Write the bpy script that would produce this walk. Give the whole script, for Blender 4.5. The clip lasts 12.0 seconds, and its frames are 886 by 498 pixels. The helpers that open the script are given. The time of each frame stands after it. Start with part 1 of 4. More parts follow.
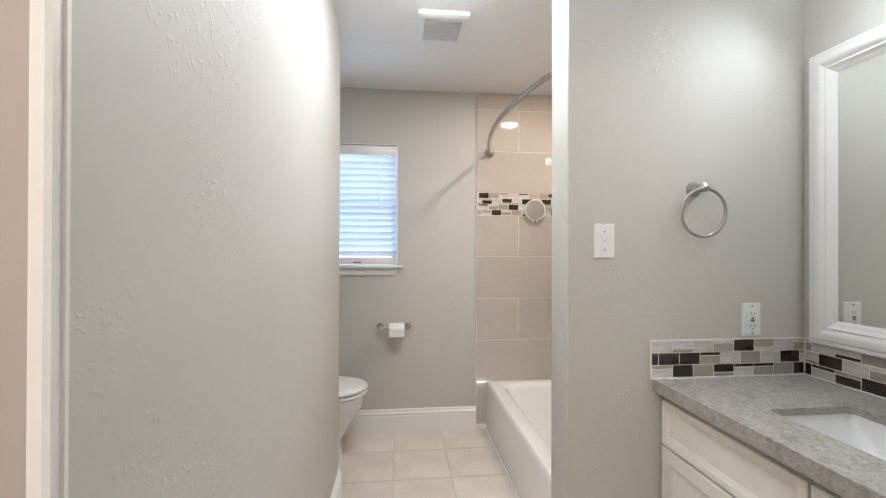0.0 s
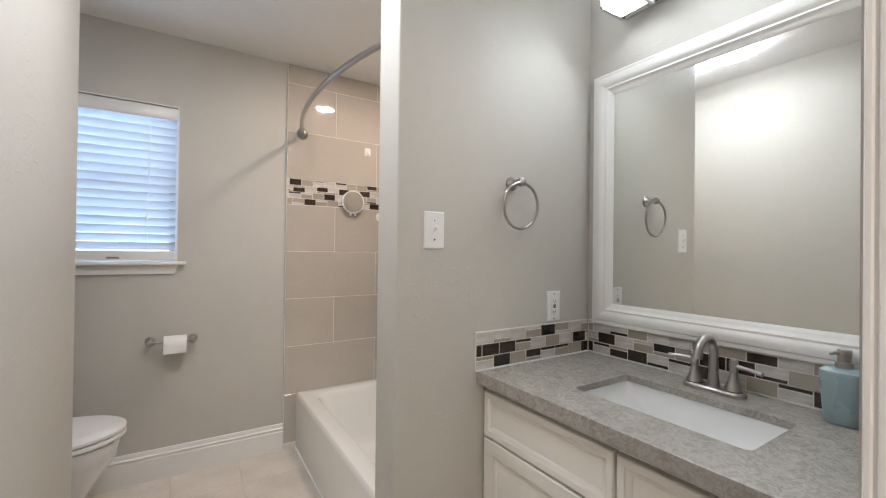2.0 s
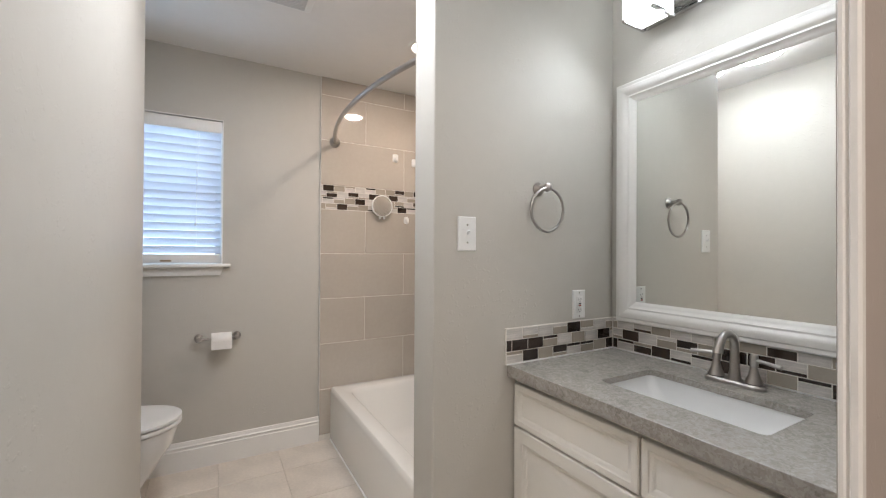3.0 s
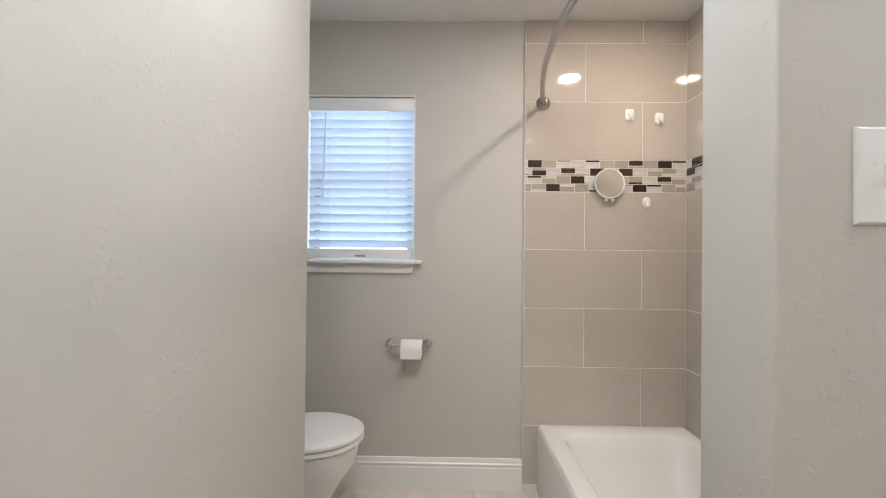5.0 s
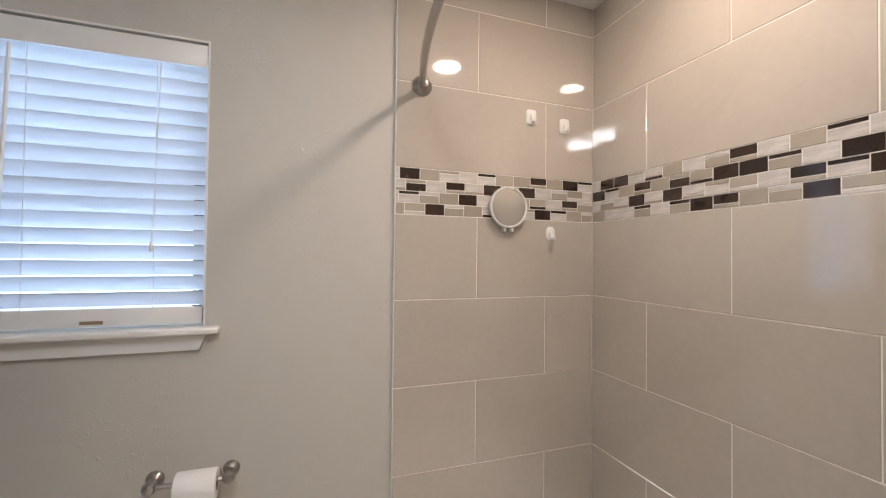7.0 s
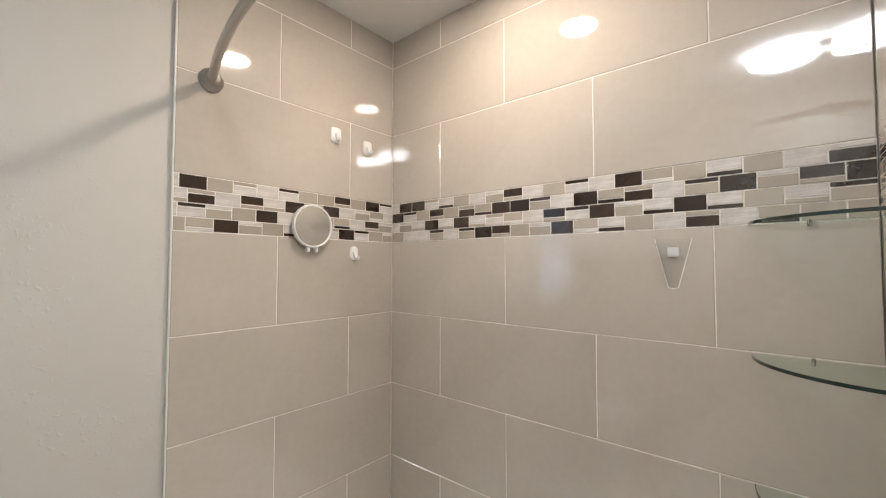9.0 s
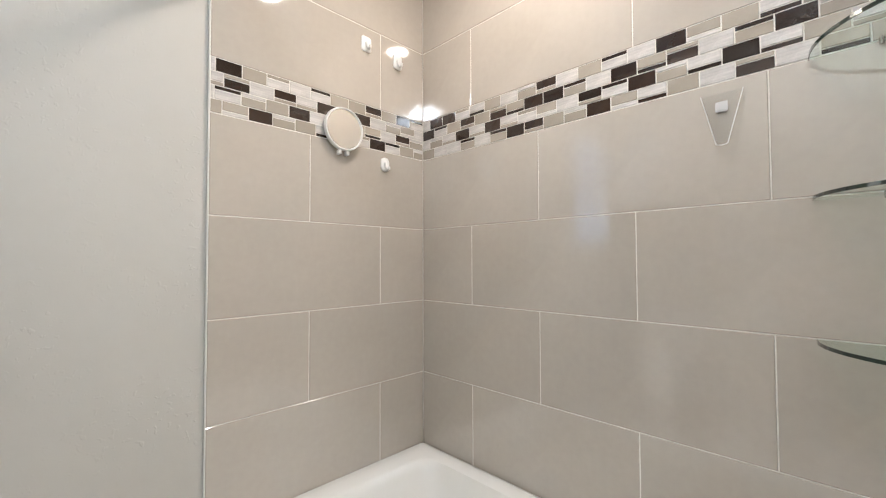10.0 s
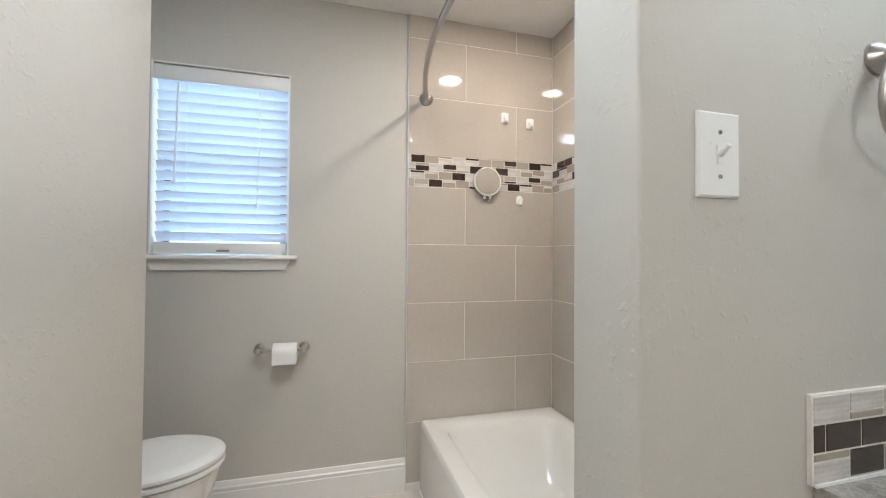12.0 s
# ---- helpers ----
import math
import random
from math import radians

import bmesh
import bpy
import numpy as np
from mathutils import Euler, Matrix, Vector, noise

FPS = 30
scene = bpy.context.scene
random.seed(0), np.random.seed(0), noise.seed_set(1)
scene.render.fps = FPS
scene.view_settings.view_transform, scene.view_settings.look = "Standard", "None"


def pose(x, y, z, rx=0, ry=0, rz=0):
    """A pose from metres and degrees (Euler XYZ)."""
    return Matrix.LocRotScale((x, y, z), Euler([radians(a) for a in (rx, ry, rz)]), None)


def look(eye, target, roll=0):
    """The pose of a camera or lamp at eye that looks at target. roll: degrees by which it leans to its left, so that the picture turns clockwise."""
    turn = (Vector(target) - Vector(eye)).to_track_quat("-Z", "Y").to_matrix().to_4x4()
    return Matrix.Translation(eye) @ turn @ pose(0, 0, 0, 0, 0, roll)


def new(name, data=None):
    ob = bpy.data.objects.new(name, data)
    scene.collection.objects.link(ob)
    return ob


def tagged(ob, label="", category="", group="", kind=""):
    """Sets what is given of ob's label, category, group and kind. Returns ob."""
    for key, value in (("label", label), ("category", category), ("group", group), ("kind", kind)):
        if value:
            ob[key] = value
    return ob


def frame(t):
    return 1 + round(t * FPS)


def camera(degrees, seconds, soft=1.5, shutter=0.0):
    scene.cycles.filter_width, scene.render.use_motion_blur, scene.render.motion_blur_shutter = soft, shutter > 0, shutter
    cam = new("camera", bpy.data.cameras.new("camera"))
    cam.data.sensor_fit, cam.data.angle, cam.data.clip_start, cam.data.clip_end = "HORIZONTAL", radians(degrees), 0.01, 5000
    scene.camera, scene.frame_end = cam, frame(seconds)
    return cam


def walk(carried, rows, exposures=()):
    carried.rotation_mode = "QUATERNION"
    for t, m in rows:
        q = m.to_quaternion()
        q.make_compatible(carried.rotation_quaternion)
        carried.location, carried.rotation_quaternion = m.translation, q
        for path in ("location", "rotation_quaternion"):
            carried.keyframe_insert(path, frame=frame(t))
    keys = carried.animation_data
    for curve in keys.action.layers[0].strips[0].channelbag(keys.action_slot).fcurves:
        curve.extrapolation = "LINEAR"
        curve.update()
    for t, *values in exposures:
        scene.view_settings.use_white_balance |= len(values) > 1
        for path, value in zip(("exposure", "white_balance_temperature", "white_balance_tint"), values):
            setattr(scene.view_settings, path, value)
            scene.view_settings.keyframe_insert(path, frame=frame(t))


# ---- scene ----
cam = camera(95.4, 12.0, soft=1.2)
PATH = [
    (0, (0.052, 0.045, 1.312), (0.259, 2.034, 1.32), 0.2),
    (0.5, (0.094, 0.214, 1.334), (0.636, 2.139, 1.339), 0.5),
    (1, (0.096, 0.255, 1.34), (0.89, 2.09, 1.347), 0.6),
    (1.5, (0.094, 0.262, 1.309), (1.067, 2.009, 1.32), 0.8),
    (2, (0.078, 0.249, 1.28), (1.146, 1.94, 1.292), 0.7),
    (2.5, (0.025, 0.221, 1.269), (1.111, 1.9, 1.285), 0.6),
    (3, (-0.015, 0.183, 1.284), (0.97, 1.924, 1.299), 0.3),
    (3.5, (0.031, 0.18, 1.27), (0.678, 2.073, 1.281), -0.2),
    (3.7, (0.06, 0.187, 1.254), (0.568, 2.122, 1.264), -0.3),
    (5.3, (0.227, 1.031, 1.251), (0.177, 3.03, 1.264), 0.7),
    (5.5, (0.231, 1.134, 1.277), (0.205, 3.134, 1.289), 0.8),
    (6, (0.23, 1.341, 1.312), (0.328, 3.339, 1.333), 0.8),
    (6.5, (0.253, 1.501, 1.38), (0.611, 3.469, 1.413), 0.7),
    (7, (0.303, 1.583, 1.427), (0.961, 3.472, 1.461), 0.6),
    (7.5, (0.299, 1.657, 1.494), (1.281, 3.399, 1.536), 0.4),
    (7.7, (0.281, 1.684, 1.515), (1.382, 3.353, 1.566), 0.2),
    (9.3, (0.234, 1.643, 1.442), (1.775, 2.916, 1.519), 0.1),
    (9.5, (0.247, 1.652, 1.356), (1.769, 2.948, 1.416), -0.0),
    (10, (0.265, 1.662, 1.133), (1.677, 3.077, 1.191), -0.2),
    (10.5, (0.317, 1.608, 0.978), (1.514, 3.21, 1.019), -0.3),
    (11, (0.293, 1.483, 0.983), (1.256, 3.235, 1.035), -0.4),
    (11.5, (0.235, 1.177, 1.111), (0.964, 3.039, 1.151), -0.0),
    (12, (0.225, 0.908, 1.207), (0.76, 2.834, 1.243), 0.4),
]
EXPOSURE = [(0, 0.40, 6400, 11), (0.5, 0.26, 6450, 11), (1, 0.14, 6500, 11), (3.5, 0.18, 6500, 12), (5.5, 0.3, 6400, 10), (6.5, 0.18, 6450, 11), (7.5, 0.0, 7000, 16), (9.5, 0.42, 6200, 7), (10.5, 0.64, 6000, 7), (11.5, 0.33, 6200, 9), (12, 0.37, 6200, 7)]
walk(cam, [(t, look(eye, target, roll)) for t, eye, target, roll in PATH], EXPOSURE)

# ---- world, lamps ----
CEIL = 2.478
world = bpy.data.worlds.new("world")
scene.world = world
world.use_nodes = True
wn = world.node_tree.nodes
sky = wn.new("ShaderNodeTexSky")
sky.sky_type, sky.sun_disc = "NISHITA", False
sky.sun_elevation, sky.sun_rotation = radians(50), radians(150)
wn["Background"].inputs["Strength"].default_value = 0.12
world.node_tree.links.new(sky.outputs["Color"], wn["Background"].inputs["Color"])


def lamp(name, kind, m, power, colour, **settings):
    data = bpy.data.lights.new(name, kind)
    data.energy, data.color = power, colour
    for key, value in settings.items():
        if key == "size":
            data.size = value
        elif key == "size_y":
            data.shape, data.size_y = "RECTANGLE", value
        elif key == "radius":
            data.shadow_soft_size = value
        elif key == "disk":
            data.shape, data.size = "DISK", value
    ob = new(name, data)
    ob.matrix_world = m
    return ob


WARM, DAY = (1.0, 0.83, 0.70), (0.50, 0.72, 1.0)
sun = lamp("sun", "SUN", look((0, 0, 10), (-1, 3, 2)), 2.5, (1.0, 0.95, 0.88))
sun.data.angle = radians(0.5)
lamp("window_daylight", "AREA", look((-0.267, 3.165, 1.65), (-0.267, 2.0, 1.65)), 9, DAY, size=0.62, size_y=0.92)
lamp("downlight_lamp", "AREA", look((1.04, 2.28, CEIL - 0.010), (1.04, 2.28, 0)), 9.0, WARM, disk=0.14)
for yy in (1.075, 0.845, 0.615):
    lamp("vanity_bulb", "AREA", look((1.33, yy, 2.128), (0.53, yy, 1.53)), 1.4, (0.86, 0.94, 1.0), size=0.10)
# unseen fill added in the hall to brighten the partition through the doorway
lamp("hall_fill", "POINT", pose(-0.25, -1.0, 2.15), 40, (1.0, 0.94, 0.88), radius=0.25)


# ---- materials ----
def material(name, colour, rough=0.5, metal=0.0, vary=0.06, scale=8.0, bump=0.0, bump_scale=60.0, speckle=0.0, coat=0.0):
    """A procedural surface: two scales of colour change, roughness change and fine relief."""
    m = bpy.data.materials.new(name)
    m.use_nodes = True
    n, l = m.node_tree.nodes, m.node_tree.links
    b = n["Principled BSDF"]
    co = n.new("ShaderNodeTexCoord").outputs["Object"]
    big, fine = n.new("ShaderNodeTexNoise"), n.new("ShaderNodeTexNoise")
    for t, s in ((big, scale), (fine, scale * 14)):
        t.inputs["Scale"].default_value, t.inputs["Detail"].default_value = s, 5
        l.new(co, t.inputs["Vector"])
    mixed = n.new("ShaderNodeMath")
    mixed.operation = "MULTIPLY_ADD"
    mixed.inputs[1].default_value = 0.5 + speckle
    l.new(fine.outputs["Fac"], mixed.inputs[0])
    l.new(big.outputs["Fac"], mixed.inputs[2])
    ramp = n.new("ShaderNodeValToRGB")
    ramp.color_ramp.elements[0].position, ramp.color_ramp.elements[1].position = 0.5, 1.05
    for e, f in zip(ramp.color_ramp.elements, (1 - vary, 1 + vary)):
        e.color = (*[min(1, c * f) for c in colour], 1)
    l.new(mixed.outputs[0], ramp.inputs["Fac"])
    l.new(ramp.outputs["Color"], b.inputs["Base Color"])
    r = n.new("ShaderNodeMapRange")
    r.inputs["To Min"].default_value, r.inputs["To Max"].default_value = max(0.02, rough - 0.06), min(1, rough + 0.06)
    l.new(big.outputs["Fac"], r.inputs["Value"])
    l.new(r.outputs["Result"], b.inputs["Roughness"])
    b.inputs["Metallic"].default_value = metal
    b.inputs["Coat Weight"].default_value = coat
    if bump:
        t, bp = n.new("ShaderNodeTexNoise"), n.new("ShaderNodeBump")
        t.inputs["Scale"].default_value, t.inputs["Detail"].default_value = bump_scale, 3
        bp.inputs["Strength"].default_value, bp.inputs["Distance"].default_value = bump, 0.004
        l.new(co, t.inputs["Vector"])
        l.new(t.outputs["Fac"], bp.inputs["Height"])
        l.new(bp.outputs["Normal"], b.inputs["Normal"])
    return m


def paint(name, colour, strength=0.35, rough=0.42):
    """Satin wall paint over a knocked-down plaster texture: flat islands with a raised rim, patchy."""
    m = material(name, colour, rough, vary=0.025, scale=1.6)
    n, l = m.node_tree.nodes, m.node_tree.links
    co = n.new("ShaderNodeTexCoord").outputs["Object"]
    patch, blobs, peel = (n.new("ShaderNodeTexNoise") for _ in range(3))
    for t, s, d in ((patch, 5, 2), (blobs, 66, 3.5), (peel, 210, 2)):
        t.inputs["Scale"].default_value, t.inputs["Detail"].default_value = s, d
        l.new(co, t.inputs["Vector"])
    blobs.inputs["Distortion"].default_value = 0.25
    a, p = n.new("ShaderNodeMapRange"), n.new("ShaderNodeMapRange")
    a.inputs["From Min"].default_value, a.inputs["From Max"].default_value = 0.585, 0.66
    p.inputs["From Min"].default_value, p.inputs["From Max"].default_value = 0.44, 0.64
    l.new(blobs.outputs["Fac"], a.inputs["Value"])
    l.new(patch.outputs["Fac"], p.inputs["Value"])
    mul, add = n.new("ShaderNodeMath"), n.new("ShaderNodeMath")
    mul.operation, add.operation = "MULTIPLY", "MULTIPLY_ADD"
    l.new(a.outputs["Result"], mul.inputs[0])
    l.new(p.outputs["Result"], mul.inputs[1])
    l.new(peel.outputs["Fac"], add.inputs[0])
    add.inputs[1].default_value = 0.13
    l.new(mul.outputs[0], add.inputs[2])
    bp = n.new("ShaderNodeBump")
    bp.inputs["Strength"].default_value, bp.inputs["Distance"].default_value = strength, 0.003
    l.new(add.outputs[0], bp.inputs["Height"])
    l.new(bp.outputs["Normal"], n["Principled BSDF"].inputs["Normal"])
    return m


def shifted(m, amount):
    """Let pieces differ a little in lightness, object by object."""
    n, l = m.node_tree.nodes, m.node_tree.links
    b = n["Principled BSDF"]
    src = b.inputs["Base Color"].links[0].from_socket
    hsv, rng, info = n.new("ShaderNodeHueSaturation"), n.new("ShaderNodeMapRange"), n.new("ShaderNodeObjectInfo")
    rng.inputs["To Min"].default_value, rng.inputs["To Max"].default_value = 1 - amount, 1 + amount
    l.new(info.outputs["Random"], rng.inputs["Value"])
    l.new(rng.outputs["Result"], hsv.inputs["Value"])
    l.new(src, hsv.inputs["Color"])
    l.new(hsv.outputs["Color"], b.inputs["Base Color"])
    return m


def glass(name, colour, rough=0.0, weight=1.0):
    m = material(name, colour, rough + 0.03, vary=0.01)
    b = m.node_tree.nodes["Principled BSDF"]
    b.inputs["Transmission Weight"].default_value, b.inputs["IOR"].default_value = weight, 1.46
    return m


def clear_plastic(name, colour, share=0.035):
    m = material(name, (0.9, 0.9, 0.9), 0.08, vary=0.01)
    n, l = m.node_tree.nodes, m.node_tree.links
    t, mix = n.new("ShaderNodeBsdfTransparent"), n.new("ShaderNodeMixShader")
    t.inputs["Color"].default_value = (*colour, 1)
    gl = n.new("ShaderNodeBsdfGlossy")
    gl.inputs["Roughness"].default_value = 0.06
    mix.inputs["Fac"].default_value = share
    l.new(t.outputs[0], mix.inputs[1])
    l.new(gl.outputs[0], mix.inputs[2])
    l.new(mix.outputs[0], n["Material Output"].inputs["Surface"])
    return m


def glow(name, colour, strength):
    m = bpy.data.materials.new(name)
    m.use_nodes = True
    b = m.node_tree.nodes["Principled BSDF"]
    b.inputs["Base Color"].default_value = (0.9, 0.9, 0.9, 1)
    b.inputs["Emission Color"].default_value, b.inputs["Emission Strength"].default_value = (*colour, 1), strength
    return m


def translucent(name, colour, share):
    m = material(name, colour, 0.45, vary=0.02, scale=3)
    n, l = m.node_tree.nodes, m.node_tree.links
    t, mix = n.new("ShaderNodeBsdfTranslucent"), n.new("ShaderNodeMixShader")
    t.inputs["Color"].default_value = (*colour, 1)
    mix.inputs["Fac"].default_value = share
    l.new(n["Principled BSDF"].outputs[0], mix.inputs[1])
    l.new(t.outputs[0], mix.inputs[2])
    l.new(mix.outputs[0], n["Material Output"].inputs["Surface"])
    return m


WALL = paint("greige_paint", (0.512, 0.492, 0.447), 0.27, 0.6)
HALL = paint("hall_paint", (0.43, 0.38, 0.34), 0.15)
CEILING = paint("ceiling_paint", (0.80, 0.785, 0.765), 0.14, 0.8)
TRIM = material("white_trim_paint", (0.78, 0.77, 0.74), 0.32, vary=0.02, scale=5, bump=0.04, bump_scale=90)
CABINET = material("cream_cabinet_paint", (0.76, 0.73, 0.67), 0.33, vary=0.025, scale=4, bump=0.05, bump_scale=80)
TILE = shifted(material("taupe_wall_tile", (0.470, 0.424, 0.366), 0.03, vary=0.05, scale=3, bump=0.0012, bump_scale=6, coat=1.0), 0.03)
TILE.node_tree.nodes["Principled BSDF"].inputs["Coat IOR"].default_value = 1.75
TILE.node_tree.nodes["Principled BSDF"].inputs["Coat Roughness"].default_value = 0.01
GROUT = material("pale_grout", (0.74, 0.71, 0.65), 0.9, vary=0.08, scale=20, bump=0.3, bump_scale=300)
FLOOR_TILE = shifted(material("beige_floor_tile", (0.66, 0.60, 0.53), 0.34, vary=0.13, scale=4.5, bump=0.05, bump_scale=40), 0.04)
FLOOR_GROUT = material("floor_grout", (0.62, 0.57, 0.50), 0.9, vary=0.1, scale=20, bump=0.3, bump_scale=260)
DARK = shifted(material("dark_brown_glass", (0.030, 0.018, 0.013), 0.10, vary=0.25, scale=12, coat=0.4), 0.3)
TAUPE = shifted(material("taupe_glass", (0.36, 0.32, 0.265), 0.09, vary=0.06, scale=12, coat=0.4), 0.10)
STONE = shifted(material("striped_limestone", (0.57, 0.54, 0.51), 0.42, vary=0.16, scale=16, bump=0.06, bump_scale=150), 0.07)
ENAMEL = material("white_enamel", (0.80, 0.79, 0.75), 0.10, vary=0.012, scale=3, coat=0.5)
CHINA = material("white_china", (0.80, 0.80, 0.79), 0.09, vary=0.012, scale=3, coat=0.5)
PLASTIC = material("white_plastic", (0.78, 0.78, 0.76), 0.30, vary=0.015, scale=10)
SLOT = material("black_plastic", (0.02, 0.02, 0.02), 0.4, vary=0.1)
SLOT_GREY = material("dark_grey_slot", (0.10, 0.11, 0.13), 0.6, vary=0.1)
RED = material("red_plastic", (0.35, 0.03, 0.02), 0.4, vary=0.1)
NICKEL = material("brushed_nickel", (0.43, 0.41, 0.39), 0.30, metal=1.0, vary=0.03, scale=25)
STEEL = material("satin_steel", (0.48, 0.47, 0.45), 0.22, metal=1.0, vary=0.05, scale=25)
CHROME = material("chrome", (0.62, 0.62, 0.62), 0.08, metal=1.0, vary=0.03)
MIRROR = material("mirror_silver", (0.86, 0.88, 0.86), 0.02, metal=1.0, vary=0.004)
MIRROR.node_tree.nodes["Principled BSDF"].inputs["Roughness"].links[0].from_node.inputs["To Max"].default_value = 0.02
PAPER = material("white_paper", (0.82, 0.81, 0.79), 0.95, vary=0.03, scale=20, bump=0.2, bump_scale=120)
CARD = material("brown_card", (0.30, 0.22, 0.14), 0.9, vary=0.1)
SLAT = translucent("white_slat", (0.80, 0.82, 0.86), 0.33)
CLEAR = glass("clear_glass", (0.97, 0.99, 0.98))
SHELF_GLASS = clear_plastic("green_tinted_glass", (0.95, 0.985, 0.97))
ACRYLIC = clear_plastic("clear_acrylic", (0.988, 0.990, 0.990), 0.035)
GLASS_EDGE = material("dark_green_glass_edge", (0.006, 0.024, 0.018), 0.08, vary=0.2, coat=0.5)
HAZY = material("hazy_mirror", (0.86, 0.85, 0.83), 0.20, metal=1.0, vary=0.02)
DISH = glow("lit_glass_dish", (0.90, 0.955, 1.03), 38.0)
FROST = glow("lit_frosted_glass", (0.86, 0.945, 1.0), 4.0)
LENS = glow("lit_downlight_lens", (1.0, 0.84, 0.70), 5.0)
TEAL = material("pale_teal_ceramic", (0.27, 0.365, 0.385), 0.28, vary=0.04, scale=14, coat=0.2)
GREY = material("grey_grille", (0.62, 0.62, 0.62), 0.5, vary=0.05)
COUNTER = material("grey_quartz", (0.285, 0.265, 0.24), 0.24, vary=0.4, scale=22, speckle=0.5)
TRIMSTRIP = material("tile_edge_profile", (0.58, 0.58, 0.55), 0.35, vary=0.04)


def voronoi_chips(m, colour_a, colour_b, scale, share):
    """Chips of stone of several sizes in a grey body."""
    n, l = m.node_tree.nodes, m.node_tree.links
    b = n["Principled BSDF"]
    src = b.inputs["Base Color"].links[0].from_socket
    co = n.new("ShaderNodeTexCoord").outputs["Object"]
    v = n.new("ShaderNodeTexVoronoi")
    v.inputs["Scale"].default_value = scale
    warp = n.new("ShaderNodeTexNoise")
    warp.inputs["Scale"].default_value = 40
    add = n.new("ShaderNodeMixRGB")
    add.inputs["Fac"].default_value = 0.03
    l.new(co, warp.inputs["Vector"])
    l.new(co, add.inputs["Color1"])
    l.new(warp.outputs["Color"], add.inputs["Color2"])
    l.new(add.outputs["Color"], v.inputs["Vector"])
    ramp = n.new("ShaderNodeValToRGB")
    ramp.color_ramp.elements[0].color, ramp.color_ramp.elements[1].color = (*colour_a, 1), (*colour_b, 1)
    sep = n.new("ShaderNodeSeparateColor")
    l.new(v.outputs["Color"], sep.inputs["Color"])
    l.new(sep.outputs["Red"], ramp.inputs["Fac"])
    mix = n.new("ShaderNodeMixRGB")
    mix.inputs["Fac"].default_value = share
    l.new(src, mix.inputs["Color1"])
    l.new(ramp.outputs["Color"], mix.inputs["Color2"])
    l.new(mix.outputs["Color"], b.inputs["Base Color"])


voronoi_chips(COUNTER, (0.15, 0.135, 0.115), (0.45, 0.42, 0.38), 62, 0.26)
voronoi_chips(COUNTER, (0.13, 0.115, 0.095), (0.50, 0.47, 0.43), 170, 0.30)


def stripes(m, scale):
    """Fine bedding lines, as in sawn limestone."""
    n, l = m.node_tree.nodes, m.node_tree.links
    b = n["Principled BSDF"]
    src = b.inputs["Base Color"].links[0].from_socket
    mp, t, mix, ramp = n.new("ShaderNodeMapping"), n.new("ShaderNodeTexNoise"), n.new("ShaderNodeMixRGB"), n.new("ShaderNodeValToRGB")
    mp.inputs["Scale"].default_value = (6, 6, 120)
    t.inputs["Scale"].default_value = scale
    l.new(n.new("ShaderNodeTexCoord").outputs["Object"], mp.inputs["Vector"])
    l.new(mp.outputs["Vector"], t.inputs["Vector"])
    ramp.color_ramp.elements[0].color, ramp.color_ramp.elements[1].color = (0.72, 0.72, 0.72, 1), (1, 1, 1, 1)
    ramp.color_ramp.elements[0].position, ramp.color_ramp.elements[1].position = 0.35, 0.6
    l.new(t.outputs["Fac"], ramp.inputs["Fac"])
    mix.blend_type, mix.inputs["Fac"].default_value = "MULTIPLY", 0.7
    l.new(src, mix.inputs["Color1"])
    l.new(ramp.outputs["Color"], mix.inputs["Color2"])
    l.new(mix.outputs["Color"], b.inputs["Base Color"])


stripes(STONE, 1.4)


# ---- mesh helpers ----
def block(bm, x0, y0, z0, x1, y1, z1, bevel=0.0, seg=2):
    made = bmesh.ops.create_cube(bm, size=1.0, matrix=Matrix.Translation(((x0 + x1) / 2, (y0 + y1) / 2, (z0 + z1) / 2)) @ Matrix.Diagonal((x1 - x0, y1 - y0, z1 - z0, 1)))
    if bevel:
        edges = {e for v in made["verts"] for e in v.link_edges}
        bmesh.ops.bevel(bm, geom=list(edges), offset=bevel, segments=seg, profile=0.5, affect="EDGES", clamp_overlap=True)
    return bm


def blocks(*specs, bevel=0.0, seg=2):
    bm = bmesh.new()
    for s in specs:
        block(bm, *s, bevel=bevel, seg=seg)
    return bm


def loft(loops, cap_start=True, cap_end=True, closed=True):
    """A skin over loops of as many points each."""
    bm = bmesh.new()
    rings = [[bm.verts.new(p) for p in loop] for loop in loops]
    n = len(rings[0])
    for a, b in zip(rings, rings[1:]):
        for i in range(n if closed else n - 1):
            j = (i + 1) % n
            bm.faces.new((a[i], a[j], b[j], b[i]))
    if cap_start:
        bm.faces.new(rings[0][::-1])
    if cap_end:
        bm.faces.new(rings[-1])
    bmesh.ops.recalc_face_normals(bm, faces=bm.faces)
    return bm


def rrect(cx, cy, z, hx, hy, r, n=6):
    pts = []
    for sx, sy, a0 in ((1, 1, 0), (-1, 1, 90), (-1, -1, 180), (1, -1, 270)):
        for i in range(n + 1):
            a = radians(a0 + 90 * i / n)
            pts.append((cx + sx * (hx - r) + r * math.cos(a), cy + sy * (hy - r) + r * math.sin(a), z))
    return pts


def turned(profile, m=Matrix(), n=24, cap=True):
    """A turned piece round local z from (radius, height) pairs, placed by m."""
    loops = [[m @ Vector((r * math.cos(2 * math.pi * i / n), r * math.sin(2 * math.pi * i / n), h)) for i in range(n)] for r, h in profile]
    return loft(loops, cap, cap)


